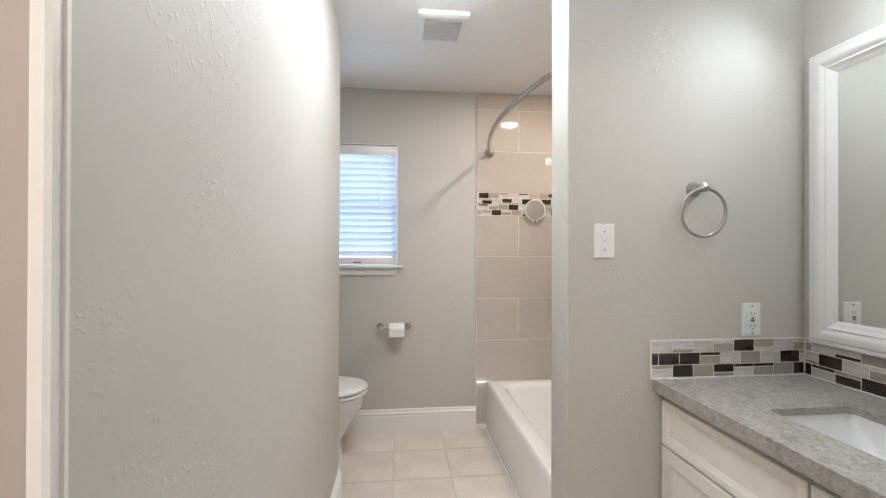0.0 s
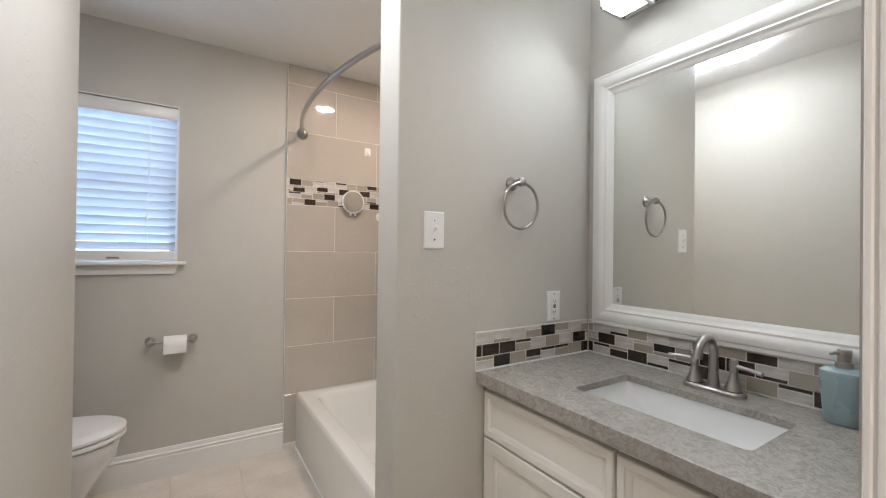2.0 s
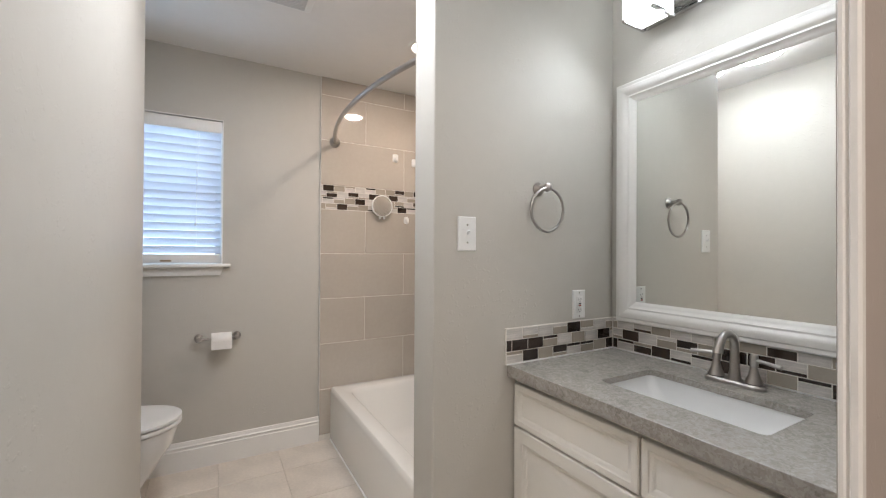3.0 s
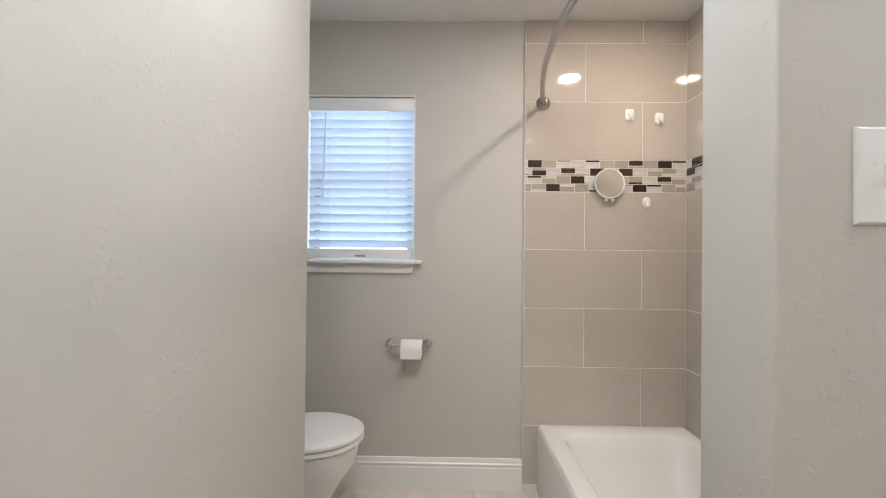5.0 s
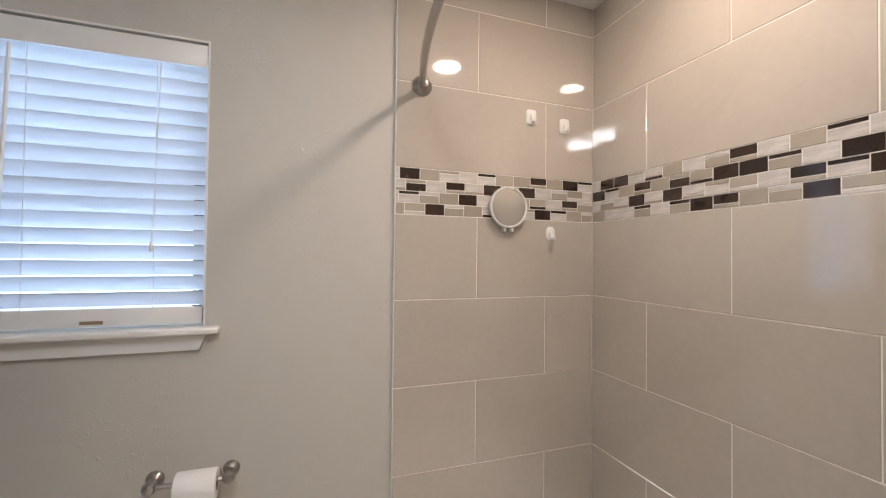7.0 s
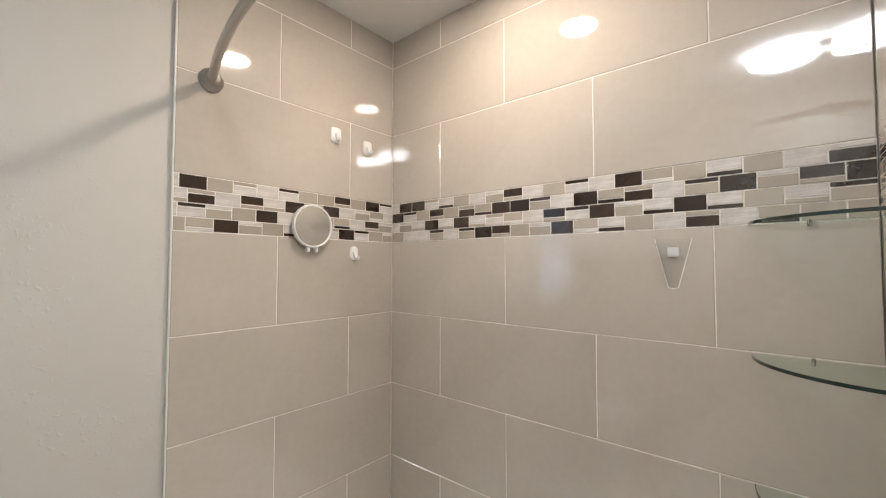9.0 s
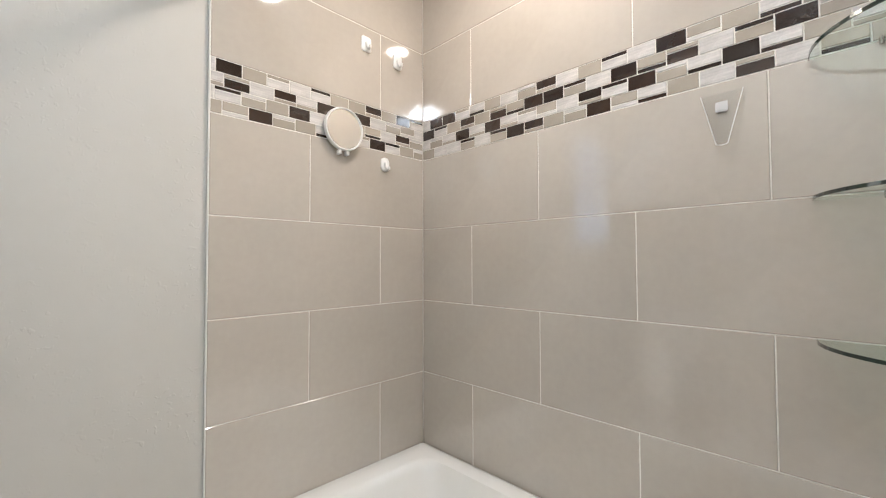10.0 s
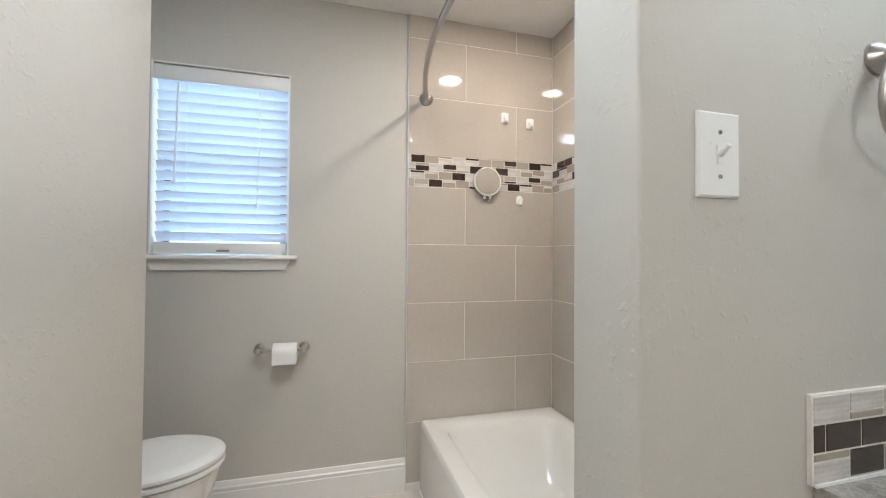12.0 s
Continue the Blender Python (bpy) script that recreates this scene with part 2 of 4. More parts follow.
def tube(points, radius, n=12, closed=False):
    pts = [Vector(p) for p in points]
    loops, count = [], len(points)
    up = Vector((0.13, 0.31, 0.94)).normalized()
    for i, p in enumerate(pts):
        a = pts[(i - 1) % count] if closed or i else p
        b = pts[(i + 1) % count] if closed or i < count - 1 else p
        d = (b - a).normalized()
        u = d.cross(up).normalized()
        v = d.cross(u)
        r = radius[i] if isinstance(radius, (list, tuple)) else radius
        loops.append([p + r * (u * math.cos(2 * math.pi * k / n) + v * math.sin(2 * math.pi * k / n)) for k in range(n)])
    if closed:
        loops.append(loops[0])
        bm = loft(loops, False, False)
        bmesh.ops.remove_doubles(bm, verts=bm.verts, dist=1e-6)
        return bm
    return loft(loops)


def meshed(name, bm, mat, smooth=False):
    me = bpy.data.meshes.new(name)
    bm.to_mesh(me)
    bm.free()
    me.materials.append(mat)
    if smooth:
        me.shade_smooth()
        me.set_sharp_from_angle(angle=radians(38))
    return me


def part(name, bm, mat, parent, label="", smooth=True):
    ob = new(name, meshed(name, bm, mat, smooth))
    ob.parent = parent
    ob.matrix_parent_inverse = parent.matrix_world.inverted()
    return tagged(ob, label)


def thing(name, at, label, category, group="", kind=""):
    ob = new(name)
    ob.empty_display_size = 0.05
    ob.location = at
    ob.matrix_world = Matrix.Translation(at)
    return tagged(ob, label, category, group, kind)


def structure(name, bm, mat, label, category="wall", smooth=False):
    return tagged(new(name, meshed(name, bm, mat, smooth)), label, category, kind="structure")


# ---- plan ----
BACK, TILE_Y = 2.985, 2.973        # painted back wall, face of its tiles
RIGHT, TILE_X = 1.475, 1.45        # vanity wall, face of the tub's long tiled wall
PART_F, PART_B, PART_X = 1.335, 1.4925, 0.602   # partition: front, tiled back, free end
LEFT, LEFT_END, NOOK = -0.27, 2.214, -0.93      # left wall, its free end, wall behind the toilet
EDGE = 0.608                       # where the tiles begin on the back wall
WIN = (-0.56, 0.026, 1.19, 2.08)   # window opening
DOOR_Y, HALL_Y = 0.343, 0.327      # back of the door lining, hall face of the door wall
DOOR_L, DOOR_R, DOOR_H = -0.170, 0.535, 2.06

structure("floor_slab", blocks((-1.2, -1.6, -0.12, 1.7, 3.13, -0.006)), FLOOR_GROUT, "pale grout bed under the floor tiles", "floor")
structure("ceiling", blocks((-1.2, -1.6, CEIL, 1.7, 3.13, CEIL + 0.1)), CEILING, "off-white matt textured ceiling", "ceiling")
wall_back = structure("wall_back", blocks((NOOK - 0.12, BACK, 0, WIN[0], 3.13, CEIL), (WIN[1], BACK, 0, 1.6, 3.13, CEIL), (WIN[0], BACK, 0, WIN[1], 3.13, WIN[2]), (WIN[0], BACK, WIN[3], WIN[1], 3.13, CEIL)), WALL, "greige painted wall with window and tiled end")
wall_right = structure("wall_right", blocks((RIGHT, 0.42, 0, 1.6, BACK, CEIL)), WALL, "greige painted wall behind the vanity, tiled above the tub")
part_bm = bmesh.new()
block(part_bm, PART_X, PART_F, 0, RIGHT, PART_B - 0.0125, CEIL)
bmesh.ops.bevel(part_bm, geom=[e for e in part_bm.edges if abs(e.verts[0].co.z - e.verts[1].co.z) > 1 and e.verts[0].co.x < 1], offset=0.006, segments=3, affect="EDGES", profile=0.5)
wall_partition = structure("wall_partition", part_bm, WALL, "greige textured partition between vanity and tub", smooth=True)
left_bm = bmesh.new()
block(left_bm, LEFT - 0.13, 0.45, 0, LEFT, LEFT_END, CEIL)
bmesh.ops.bevel(left_bm, geom=[e for e in left_bm.edges if abs(e.verts[0].co.z - e.verts[1].co.z) > 1 and e.verts[0].co.y > 1], offset=0.006, segments=3, affect="EDGES", profile=0.5)
structure("wall_left", left_bm, WALL, "greige lightly textured wall ending at the toilet nook", smooth=True)
structure("wall_nook_side", blocks((NOOK, LEFT_END - 0.12, 0, LEFT - 0.13, LEFT_END, CEIL)), WALL, "greige side wall of the toilet nook")
structure("wall_nook", blocks((NOOK - 0.12, LEFT_END - 0.12, 0, NOOK, BACK, CEIL)), WALL, "greige wall behind the toilet")


def door_wall():
    """The wall with the doorway, its jambs splayed towards the room."""
    bm = bmesh.new()
    feet = (((-1.2, HALL_Y), (DOOR_L - 0.012, HALL_Y), (DOOR_L - 0.030, DOOR_Y), (LEFT, 0.45), (-1.2, 0.45)),
            ((DOOR_R + 0.012, HALL_Y), (1.7, HALL_Y), (1.7, 0.42), (1.0, 0.42), (DOOR_R + 0.014, 0.347)))
    for foot in feet:
        n = len(foot)
        lo = [bm.verts.new((x, y, 0)) for x, y in foot]
        hi = [bm.verts.new((x, y, CEIL)) for x, y in foot]
        bm.faces.new(lo[::-1]), bm.faces.new(hi)
        for i in range(n):
            j = (i + 1) % n
            bm.faces.new((lo[i], lo[j], hi[j], hi[i]))
    block(bm, DOOR_L - 0.012, HALL_Y, DOOR_H + 0.012, DOOR_R + 0.012, 0.40, CEIL)
    bmesh.ops.recalc_face_normals(bm, faces=bm.faces)
    return bm


structure("wall_door", door_wall(), HALL, "tan painted wall with a cased doorway")
structure("wall_hall_left", blocks((-1.2, -1.6, 0, -1.08, HALL_Y, CEIL)), HALL, "tan painted hall wall")
structure("wall_hall_right", blocks((1.58, -1.6, 0, 1.7, HALL_Y, CEIL)), HALL, "tan painted hall wall")
structure("wall_hall_back", blocks((-1.08, -1.6, 0, 1.58, -1.48, CEIL)), HALL, "tan painted hall wall")

# casing round the doorway: stepped profile
casing = thing("door_casing", (0.15, DOOR_Y, 0), "narrow white moulded lining round the open doorway", "casing", kind="structure")
for side, x in ((-1, DOOR_L), (1, DOOR_R)):
    prof = [(0.0118, 0.343), (0.003, 0.343), (0.0, 0.3415), (0.0, 0.338), (0.002, 0.3365), (0.002, 0.334), (0.0, 0.3325), (0.0, 0.327), (0.003, 0.3245), (0.0118, 0.3245)]
    pts = [(x + side * a, b) for a, b in prof]
    part("side_lining", loft([[(a, b, 0) for a, b in pts], [(a, b, DOOR_H) for a, b in pts]]), TRIM, casing)
part("head_lining", blocks((DOOR_L - 0.0118, 0.3245, DOOR_H, DOOR_R + 0.0118, 0.343, DOOR_H + 0.0118), bevel=0.002), TRIM, casing)


# ---- baseboards ----
def baseboard(x0, y0, x1, y1, nx, ny, label="white moulded baseboard with a stepped top"):
    """Along a wall from one end to the other; (nx, ny) points into the room."""
    prof = [(0, 0), (0.015, 0), (0.015, 0.118), (0.012, 0.122), (0.012, 0.130), (0.017, 0.133), (0.017, 0.139), (0.011, 0.145), (0.009, 0.155), (0.006, 0.165), (0, 0.167)]
    a = [(x0 + nx * d, y0 + ny * d, h) for d, h in prof]
    b = [(x1 + nx * d, y1 + ny * d, h) for d, h in prof]
    return structure("baseboard", loft([a, b]), TRIM, label, "baseboard")


baseboard(NOOK + 0.02, BACK, EDGE - 0.004, BACK, 0, -1)
baseboard(LEFT, 0.46, LEFT, LEFT_END, 1, 0)
baseboard(LEFT + 0.017, LEFT_END, NOOK + 0.02, LEFT_END, 0, 1)
baseboard(NOOK, LEFT_END + 0.02, NOOK, BACK - 0.02, 1, 0)
baseboard(PART_X, PART_F, 0.93, PART_F, 0, -1)


# ---- window ----
def window():
    x0, x1, z0, z1 = WIN
    w = thing("window_1", ((x0 + x1) / 2, 3.1, z0), "white framed window behind closed blinds", "window", kind="structure")
    for s in ((x0, 3.085, z0, x0 + 0.04, 3.125, z1), (x1 - 0.04, 3.085, z0, x1, 3.125, z1), (x0 + 0.04, 3.085, z1 - 0.04, x1 - 0.04, 3.125, z1), (x0 + 0.04, 3.085, z0, x1 - 0.04, 3.125, z0 + 0.045), (x0 + 0.04, 3.09, 1.62, x1 - 0.04, 3.12, 1.655)):
        part("window_frame", blocks(s, bevel=0.003), TRIM, w)
    for s in ((x0 + 0.04, 3.102, z0 + 0.045, x1 - 0.04, 3.106, 1.62), (x0 + 0.04, 3.102, 1.655, x1 - 0.04, 3.106, z1 - 0.04)):
        part("pane", blocks(s), CLEAR, w).visible_shadow = False
    # white lining of the reveal
    for s in ((x0, BACK - 0.001, z0 + 0.018, x0 + 0.006, 3.085, z1), (x1 - 0.006, BACK - 0.001, z0 + 0.018, x1, 3.085, z1), (x0 + 0.006, BACK - 0.001, z1 - 0.006, x1 - 0.006, 3.085, z1)):
        part("reveal_lining", blocks(s), TRIM, w)
    # stool and apron
    stool = bmesh.new()
    block(stool, x0 - 0.042, 2.942, z0 - 0.004, x1 + 0.042, BACK - 0.0005, z0 + 0.016, bevel=0.006, seg=3)
    block(stool, x0 + 0.0005, BACK - 0.0004, z0 + 0.0005, x1 - 0.0005, 3.085, z0 + 0.016)
    part("window_sill", stool, TRIM, w)
    bm = bmesh.new()
    for y in (2.972, BACK - 0.0005):
        for x, z in ((x0 - 0.002, z0 - 0.0045), (x1 + 0.006, z0 - 0.0045), (x1 - 0.012, 1.137), (x0 + 0.016, 1.137)):
            bm.verts.new((x, y, z))
    v = list(bm.verts)
    bm.faces.new(v[:4]), bm.faces.new(v[4:])
    for i in range(4):
        j = (i + 1) % 4
        bm.faces.new((v[i], v[j], v[4 + j], v[4 + i]))
    bmesh.ops.recalc_face_normals(bm, faces=bm.faces)
    part("apron", bm, TRIM, w, smooth=False)
    return w


window()


def blind():
    x0, x1, z0, z1 = WIN
    b = thing("window_blind", ((x0 + x1) / 2, 3.02, z0 + 0.016), "white two-inch slatted blind, lowered and closed", "blind")
    part("valance", blocks((x0 + 0.008, 2.984, z1 - 0.082, x1 - 0.008, 2.994, z1 - 0.014), bevel=0.002), PLASTIC, b)
    part("headrail", blocks((x0 + 0.012, 2.998, z1 - 0.055, x1 - 0.012, 3.045, z1 - 0.008), bevel=0.002), PLASTIC, b)
    top, step, count = z1 - 0.096, 0.0463, 16
    sx0, sx1 = x0 + 0.014, x1 - 0.012
    rows = []
    for k in range(7):
        u = k / 6 - 0.5
        rows.append((u * 0.05, 0.0026 * (1 - 4 * u * u)))
    loop = [(a, c + 0.0014) for a, c in rows] + [(a, c - 0.0014) for a, c in rows[::-1]]
    slat_me = meshed("slat", loft([[(sx0, a, c) for a, c in loop], [(sx1, a, c) for a, c in loop]]), SLAT, True)
    for i in range(count):
        s = new("slat", slat_me)
        s.parent = b
        s.matrix_parent_inverse = b.matrix_world.inverted()
        tilt = -60 + 1.2 * math.sin(i * 2.3)
        s.matrix_basis = Matrix.Translation((0, 3.022, top - i * step)) @ Euler((radians(tilt), 0, radians(0.25 * math.sin(i * 1.7)))).to_matrix().to_4x4()
    for i in range(7, count):
        for x, w in ((sx0 + 0.034, 0.026), (sx1 - 0.030, 0.028)):
            part("cord_slot", blocks((x, 3.0105, top - i * step - 0.0255, x + w, 3.0115, top - i * step - 0.0215)), SLOT_GREY, b, "dark cord slot", smooth=False)
    part("bottom_rail", blocks((sx0, 3.0, z0 + 0.022, sx1, 3.045, z0 + 0.074), bevel=0.004), PLASTIC, b)
    for x in (x0 + 0.14, x1 - 0.14):
        part("ladder_cord", tube([(x, 2.997, z1 - 0.08), (x, 2.997, z0 + 0.05)], 0.0011, 6), PLASTIC, b)
    part("tilt_wand", tube([(x0 + 0.108, 2.985, z1 - 0.09), (x0 + 0.104, 2.982, z1 - 0.30), (x0 + 0.098, 2.980, z1 - 0.555)], 0.0042, 8), PLASTIC, b, "white wand")
    cord = part("pull_cord", tube([(x1 - 0.128, 2.984, z1 - 0.09), (x1 - 0.135, 2.980, z1 - 0.4), (x1 - 0.142, 2.979, z1 - 0.62)], 0.0012, 6), PLASTIC, b)
    part("tassel", turned([(0.002, 0.03), (0.005, 0.022), (0.006, 0.0)], Matrix.Translation((x1 - 0.142, 2.979, z1 - 0.65)), 10), PLASTIC, cord)
    part("rail_label", blocks((-0.29, 2.9990, z0 + 0.030, -0.235, 2.9998, z0 + 0.040)), CARD, b, "small printed label on the bottom rail")


blind()


# ---- tub ----
def tub():
    x0, x1, y0, y1, h = 0.682, TILE_X - 0.001, PART_B + 0.001, TILE_Y - 0.001, 0.356
    cx, cy, hx, hy = (x0 + x1) / 2, (y0 + y1) / 2, (x1 - x0) / 2, (y1 - y0) / 2
    t = thing("bathtub", (cx, cy, 0), "white enamelled alcove bathtub with a flat apron", "bathtub")
    icx, icy = cx + 0.012, cy - 0.005
    loops = [rrect(cx, cy, 0.0, hx, hy, 0.006), rrect(cx, cy, h - 0.03, hx, hy, 0.006), rrect(cx, cy, h - 0.012, hx - 0.003, hy - 0.001, 0.01), rrect(cx, cy, h - 0.002, hx - 0.011, hy - 0.003, 0.012), rrect(cx, cy, h, hx - 0.02, hy - 0.008, 0.015),
             rrect(icx, icy, h, hx - 0.072, hy - 0.085, 0.10), rrect(icx, icy, h - 0.006, hx - 0.084, hy - 0.098, 0.10), rrect(icx, icy, h - 0.03, hx - 0.094, hy - 0.112, 0.10),
             rrect(icx, icy - 0.01, h - 0.16, hx - 0.115, hy - 0.17, 0.10), rrect(icx, icy - 0.02, 0.09, hx - 0.14, hy - 0.23, 0.10), rrect(icx, icy - 0.02, 0.065, hx - 0.17, hy - 0.26, 0.09), rrect(icx, icy - 0.02, 0.06, hx - 0.22, hy - 0.32, 0.06)]
    part("shell", loft(loops, True, True), ENAMEL, t)
    part("caulk_line", tube([(x0 - 0.002, y0 + 0.01, 0.003), (x0 - 0.002, y1 - 0.01, 0.003)], 0.005, 8), PLASTIC, t, "white caulk along the floor")
    part("drain", turned([(0.03, 0.0), (0.03, 0.004), (0.02, 0.005)], Matrix.Translation((icx, icy - 0.3, 0.0605))), CHROME, t)


tub()


# ---- shower rod ----
def shower_rod():
    r = thing("shower_rod", (0.7, 2.2, 2.035), "curved brushed nickel shower rod between two walls", "shower rod")
    y0, y1 = PART_B, TILE_Y
    pts = []
    for i in range(33):
        u = i / 32
        s = 2 * u - 1
        pts.append((0.70 - 0.112 * (1 - s * s), y0 + 0.012 + (y1 - y0 - 0.024) * u, 2.037))
    part("rod", tube(pts, 0.0125, 14), NICKEL, r)
    for y, d in ((y1, -1), (y0, 1)):
        m = Matrix.Translation((0.70, y, 2.037)) @ Euler((radians(90 * d * -1), 0, 0)).to_matrix().to_4x4()
        part("flange", turned([(0.036, 0.0), (0.036, 0.006), (0.031, 0.012), (0.020, 0.020), (0.017, 0.036), (0.0135, 0.038)], m), NICKEL, r)


shower_rod()


# ---- toilet ----
def egg(cx, cy, z, front, back, half, n=36):
    pts = []
    for i in range(n):
        a = 2 * math.pi * i / n
        c, s = math.cos(a), math.sin(a)
        pts.append((cx + (front if c > 0 else back) * c, cy + half * s * (1 if c > 0 else 1 - 0.12 * abs(c)), z))
    return pts


def toilet():
    cy, tip = 2.60, -0.152
    t = thing("toilet", (-0.6, cy, 0), "white china toilet with closed lid in the nook", "toilet")
    c = -0.40
    part("bowl", loft([egg(-0.50, cy, 0.0000, 0.20, 0.24, 0.115), egg(-0.50, cy, 0.0214, 0.20, 0.24, 0.113), egg(-0.49, cy, 0.1284, 0.17, 0.24, 0.095), egg(-0.46, cy, 0.2354, 0.205, 0.25, 0.12), egg(-0.42, cy, 0.3424, 0.235, 0.27, 0.165), egg(c, cy, 0.4012, tip - c - 0.020, 0.27, 0.178), egg(c, cy, 0.4227, tip - c - 0.014, 0.27, 0.178), egg(c, cy, 0.4300, tip - c - 0.022, 0.25, 0.165), egg(c, cy, 0.4318, tip - c - 0.03, 0.24, 0.155)]), CHINA, t)
    part("seat", loft([egg(c, cy, 0.4320, tip - c - 0.004, 0.20, 0.186), egg(c, cy, 0.4360, tip - c, 0.205, 0.190), egg(c, cy, 0.4500, tip - c, 0.205, 0.190), egg(c, cy, 0.4535, tip - c - 0.008, 0.20, 0.178)]), PLASTIC, t)
    part("lid", loft([egg(c, cy, 0.4575, tip - c - 0.006, 0.205, 0.186), egg(c, cy, 0.4605, tip - c, 0.21, 0.192), egg(c, cy, 0.4720, tip - c, 0.21, 0.192), egg(c, cy, 0.4800, tip - c - 0.012, 0.20, 0.174), egg(c, cy, 0.4830, tip - c - 0.05, 0.17, 0.14)]), PLASTIC, t)
    part("tank", loft([rrect(-0.805, cy, 0.37, 0.09, 0.20, 0.04), rrect(-0.805, cy, 0.42, 0.10, 0.215, 0.04), rrect(-0.805, cy, 0.72, 0.105, 0.225, 0.04)]), CHINA, t)
    part("tank_lid", loft([rrect(-0.805, cy, 0.721, 0.112, 0.235, 0.04), rrect(-0.805, cy, 0.745, 0.114, 0.237, 0.04), rrect(-0.805, cy, 0.757, 0.104, 0.225, 0.04)]), CHINA, t)
    part("pedestal_back", blocks((-0.85, cy - 0.10, 0.0, -0.60, cy + 0.10, 0.395), bevel=0.03, seg=3), CHINA, t)


toilet()


# ---- cabinets with moulded doors ----
def moulded_front(u0, v0, u1, v1, place, frame_w=0.055, thick=0.02, raised=True):
    """A raised-panel front in the (u, v) plane; place(u, v, d) gives the point d in front of the carcass."""
    def ring(inset, d):
        return [place(u, v, d) for u, v in ((u0 + inset, v0 + inset), (u1 - inset, v0 + inset), (u1 - inset, v1 - inset), (u0 + inset, v1 - inset))]
    steps = [(0, 0.0005), (0, thick - 0.003), (0.003, thick), (frame_w - 0.016, thick), (frame_w - 0.013, thick - 0.003), (frame_w - 0.007, thick - 0.004), (frame_w, thick - 0.010)]
    if raised:
        steps += [(frame_w + 0.006, thick - 0.010), (frame_w + 0.024, thick - 0.004), (frame_w + 0.026, thick - 0.0035)]
    return loft([ring(*s) for s in steps])


def wall_cabinet():
    x0, x1, y0, y1, z0, z1 = NOOK + 0.001, -0.655, 2.30, 2.945, 1.575, 2.34
    c = thing("wall_cabinet", (x0, (y0 + y1) / 2, z0), "white painted wall cabinet hung above the toilet", "cabinet")
    part("body", blocks((x0, y0, z0, x1, y1, z1), bevel=0.002), CABINET, c)
    mid = (y0 + y1) / 2
    for a, b in ((y0 - 0.004, mid - 0.002), (mid + 0.002, y1 + 0.006)):
        part("door", moulded_front(a, z0 + 0.018, b, z1 - 0.01, lambda u, v, d: (x1 + d, u, v)), CABINET, c)


wall_cabinet()


# ---- vanity ----
VY0, VY1, VX, VTOP = 0.422, PART_F - 0.001, 0.904, 0.880


def vanity_cabinet():
    fx = VX + 0.042
    c = thing("vanity_cabinet", (1.2, 0.9, 0), "cream painted vanity cabinet with moulded drawers and doors", "cabinet")
    top = VTOP - 0.021
    part("body", blocks((fx, VY0, 0.09, fx + 0.018, VY1, top), (RIGHT - 0.012, VY0, 0.09, RIGHT - 0.001, VY1, top), (fx + 0.018, VY0, 0.09, RIGHT - 0.012, VY0 + 0.016, top), (fx + 0.018, VY1 - 0.016, 0.09, RIGHT - 0.012, VY1, top), (fx + 0.018, VY0 + 0.016, 0.09, RIGHT - 0.012, VY1 - 0.016, 0.106)), CABINET, c, smooth=False)
    part("toe_kick", blocks((fx + 0.06, VY0, 0.0, RIGHT - 0.001, VY1, 0.0895)), CABINET, c)
    for a, b in ((0.833, VY1 - 0.012), (VY0 + 0.005, 0.826)):
        part("drawer_front", moulded_front(a, 0.667, b, 0.814, lambda u, v, d: (fx - d, u, v), 0.036, 0.02, False), CABINET, c)
        part("door", moulded_front(a, 0.12, b, 0.659, lambda u, v, d: (fx - d, u, v), 0.060), CABINET, c)


vanity_cabinet()
SX0, SX1, SY0, SY1 = 1.051, 1.310, 0.607, 1.053     # cut-out for the basin


def countertop():
    top, low = VTOP, VTOP - 0.020
    outer = [(RIGHT - 0.001, VY1), (VX, VY1), (VX, VY0), (RIGHT - 0.001, VY0)]
    hole = rrect((SX0 + SX1) / 2, (SY0 + SY1) / 2, 0, (SX1 - SX0) / 2, (SY1 - SY0) / 2, 0.018, 5)
    bm = bmesh.new()
    n = len(hole) // 4
    for z, flip in ((top, False), (low, True)):
        o = [bm.verts.new((x, y, z)) for x, y in outer]
        h = [bm.verts.new((p[0], p[1], z)) for p in hole]
        corner = [o[0], o[1], o[2], o[3]]
        for k in range(4):
            seg = h[k * n:(k + 1) * n]
            bm.faces.new([corner[k]] + seg[::-1])
            nxt = h[((k + 1) * n) % len(h)]
            bm.faces.new([corner[k], seg[-1], nxt, corner[(k + 1) % 4]])
    bm.verts.ensure_lookup_table()
    m = 4 + len(hole)
    for k in range(4):
        bm.faces.new((bm.verts[k], bm.verts[(k + 1) % 4], bm.verts[m + (k + 1) % 4], bm.verts[m + k]))
    for k in range(len(hole)):
        j = (k + 1) % len(hole)
        bm.faces.new((bm.verts[4 + k], bm.verts[4 + j], bm.verts[m + 4 + j], bm.verts[m + 4 + k]))
    bmesh.ops.recalc_face_normals(bm, faces=bm.faces)
    front = [e for e in bm.edges if all(abs(v.co.x - VX) < 1e-5 and v.co.z > top - 1e-4 for v in e.verts) and abs(e.verts[0].co.z - e.verts[1].co.z) < 1e-5]
    bmesh.ops.bevel(bm, geom=front, offset=0.002, segments=3, affect="EDGES", profile=0.5)
    c = thing("countertop", (1.2, 0.9, low), "speckled grey quartz countertop on the vanity cabinet", "countertop")
    part("slab", bm, COUNTER, c, smooth=False)
    part("front_edge", blocks((VX, VY0, VTOP - 0.041, VX + 0.022, VY1, low)), COUNTER, c, smooth=False)


countertop()


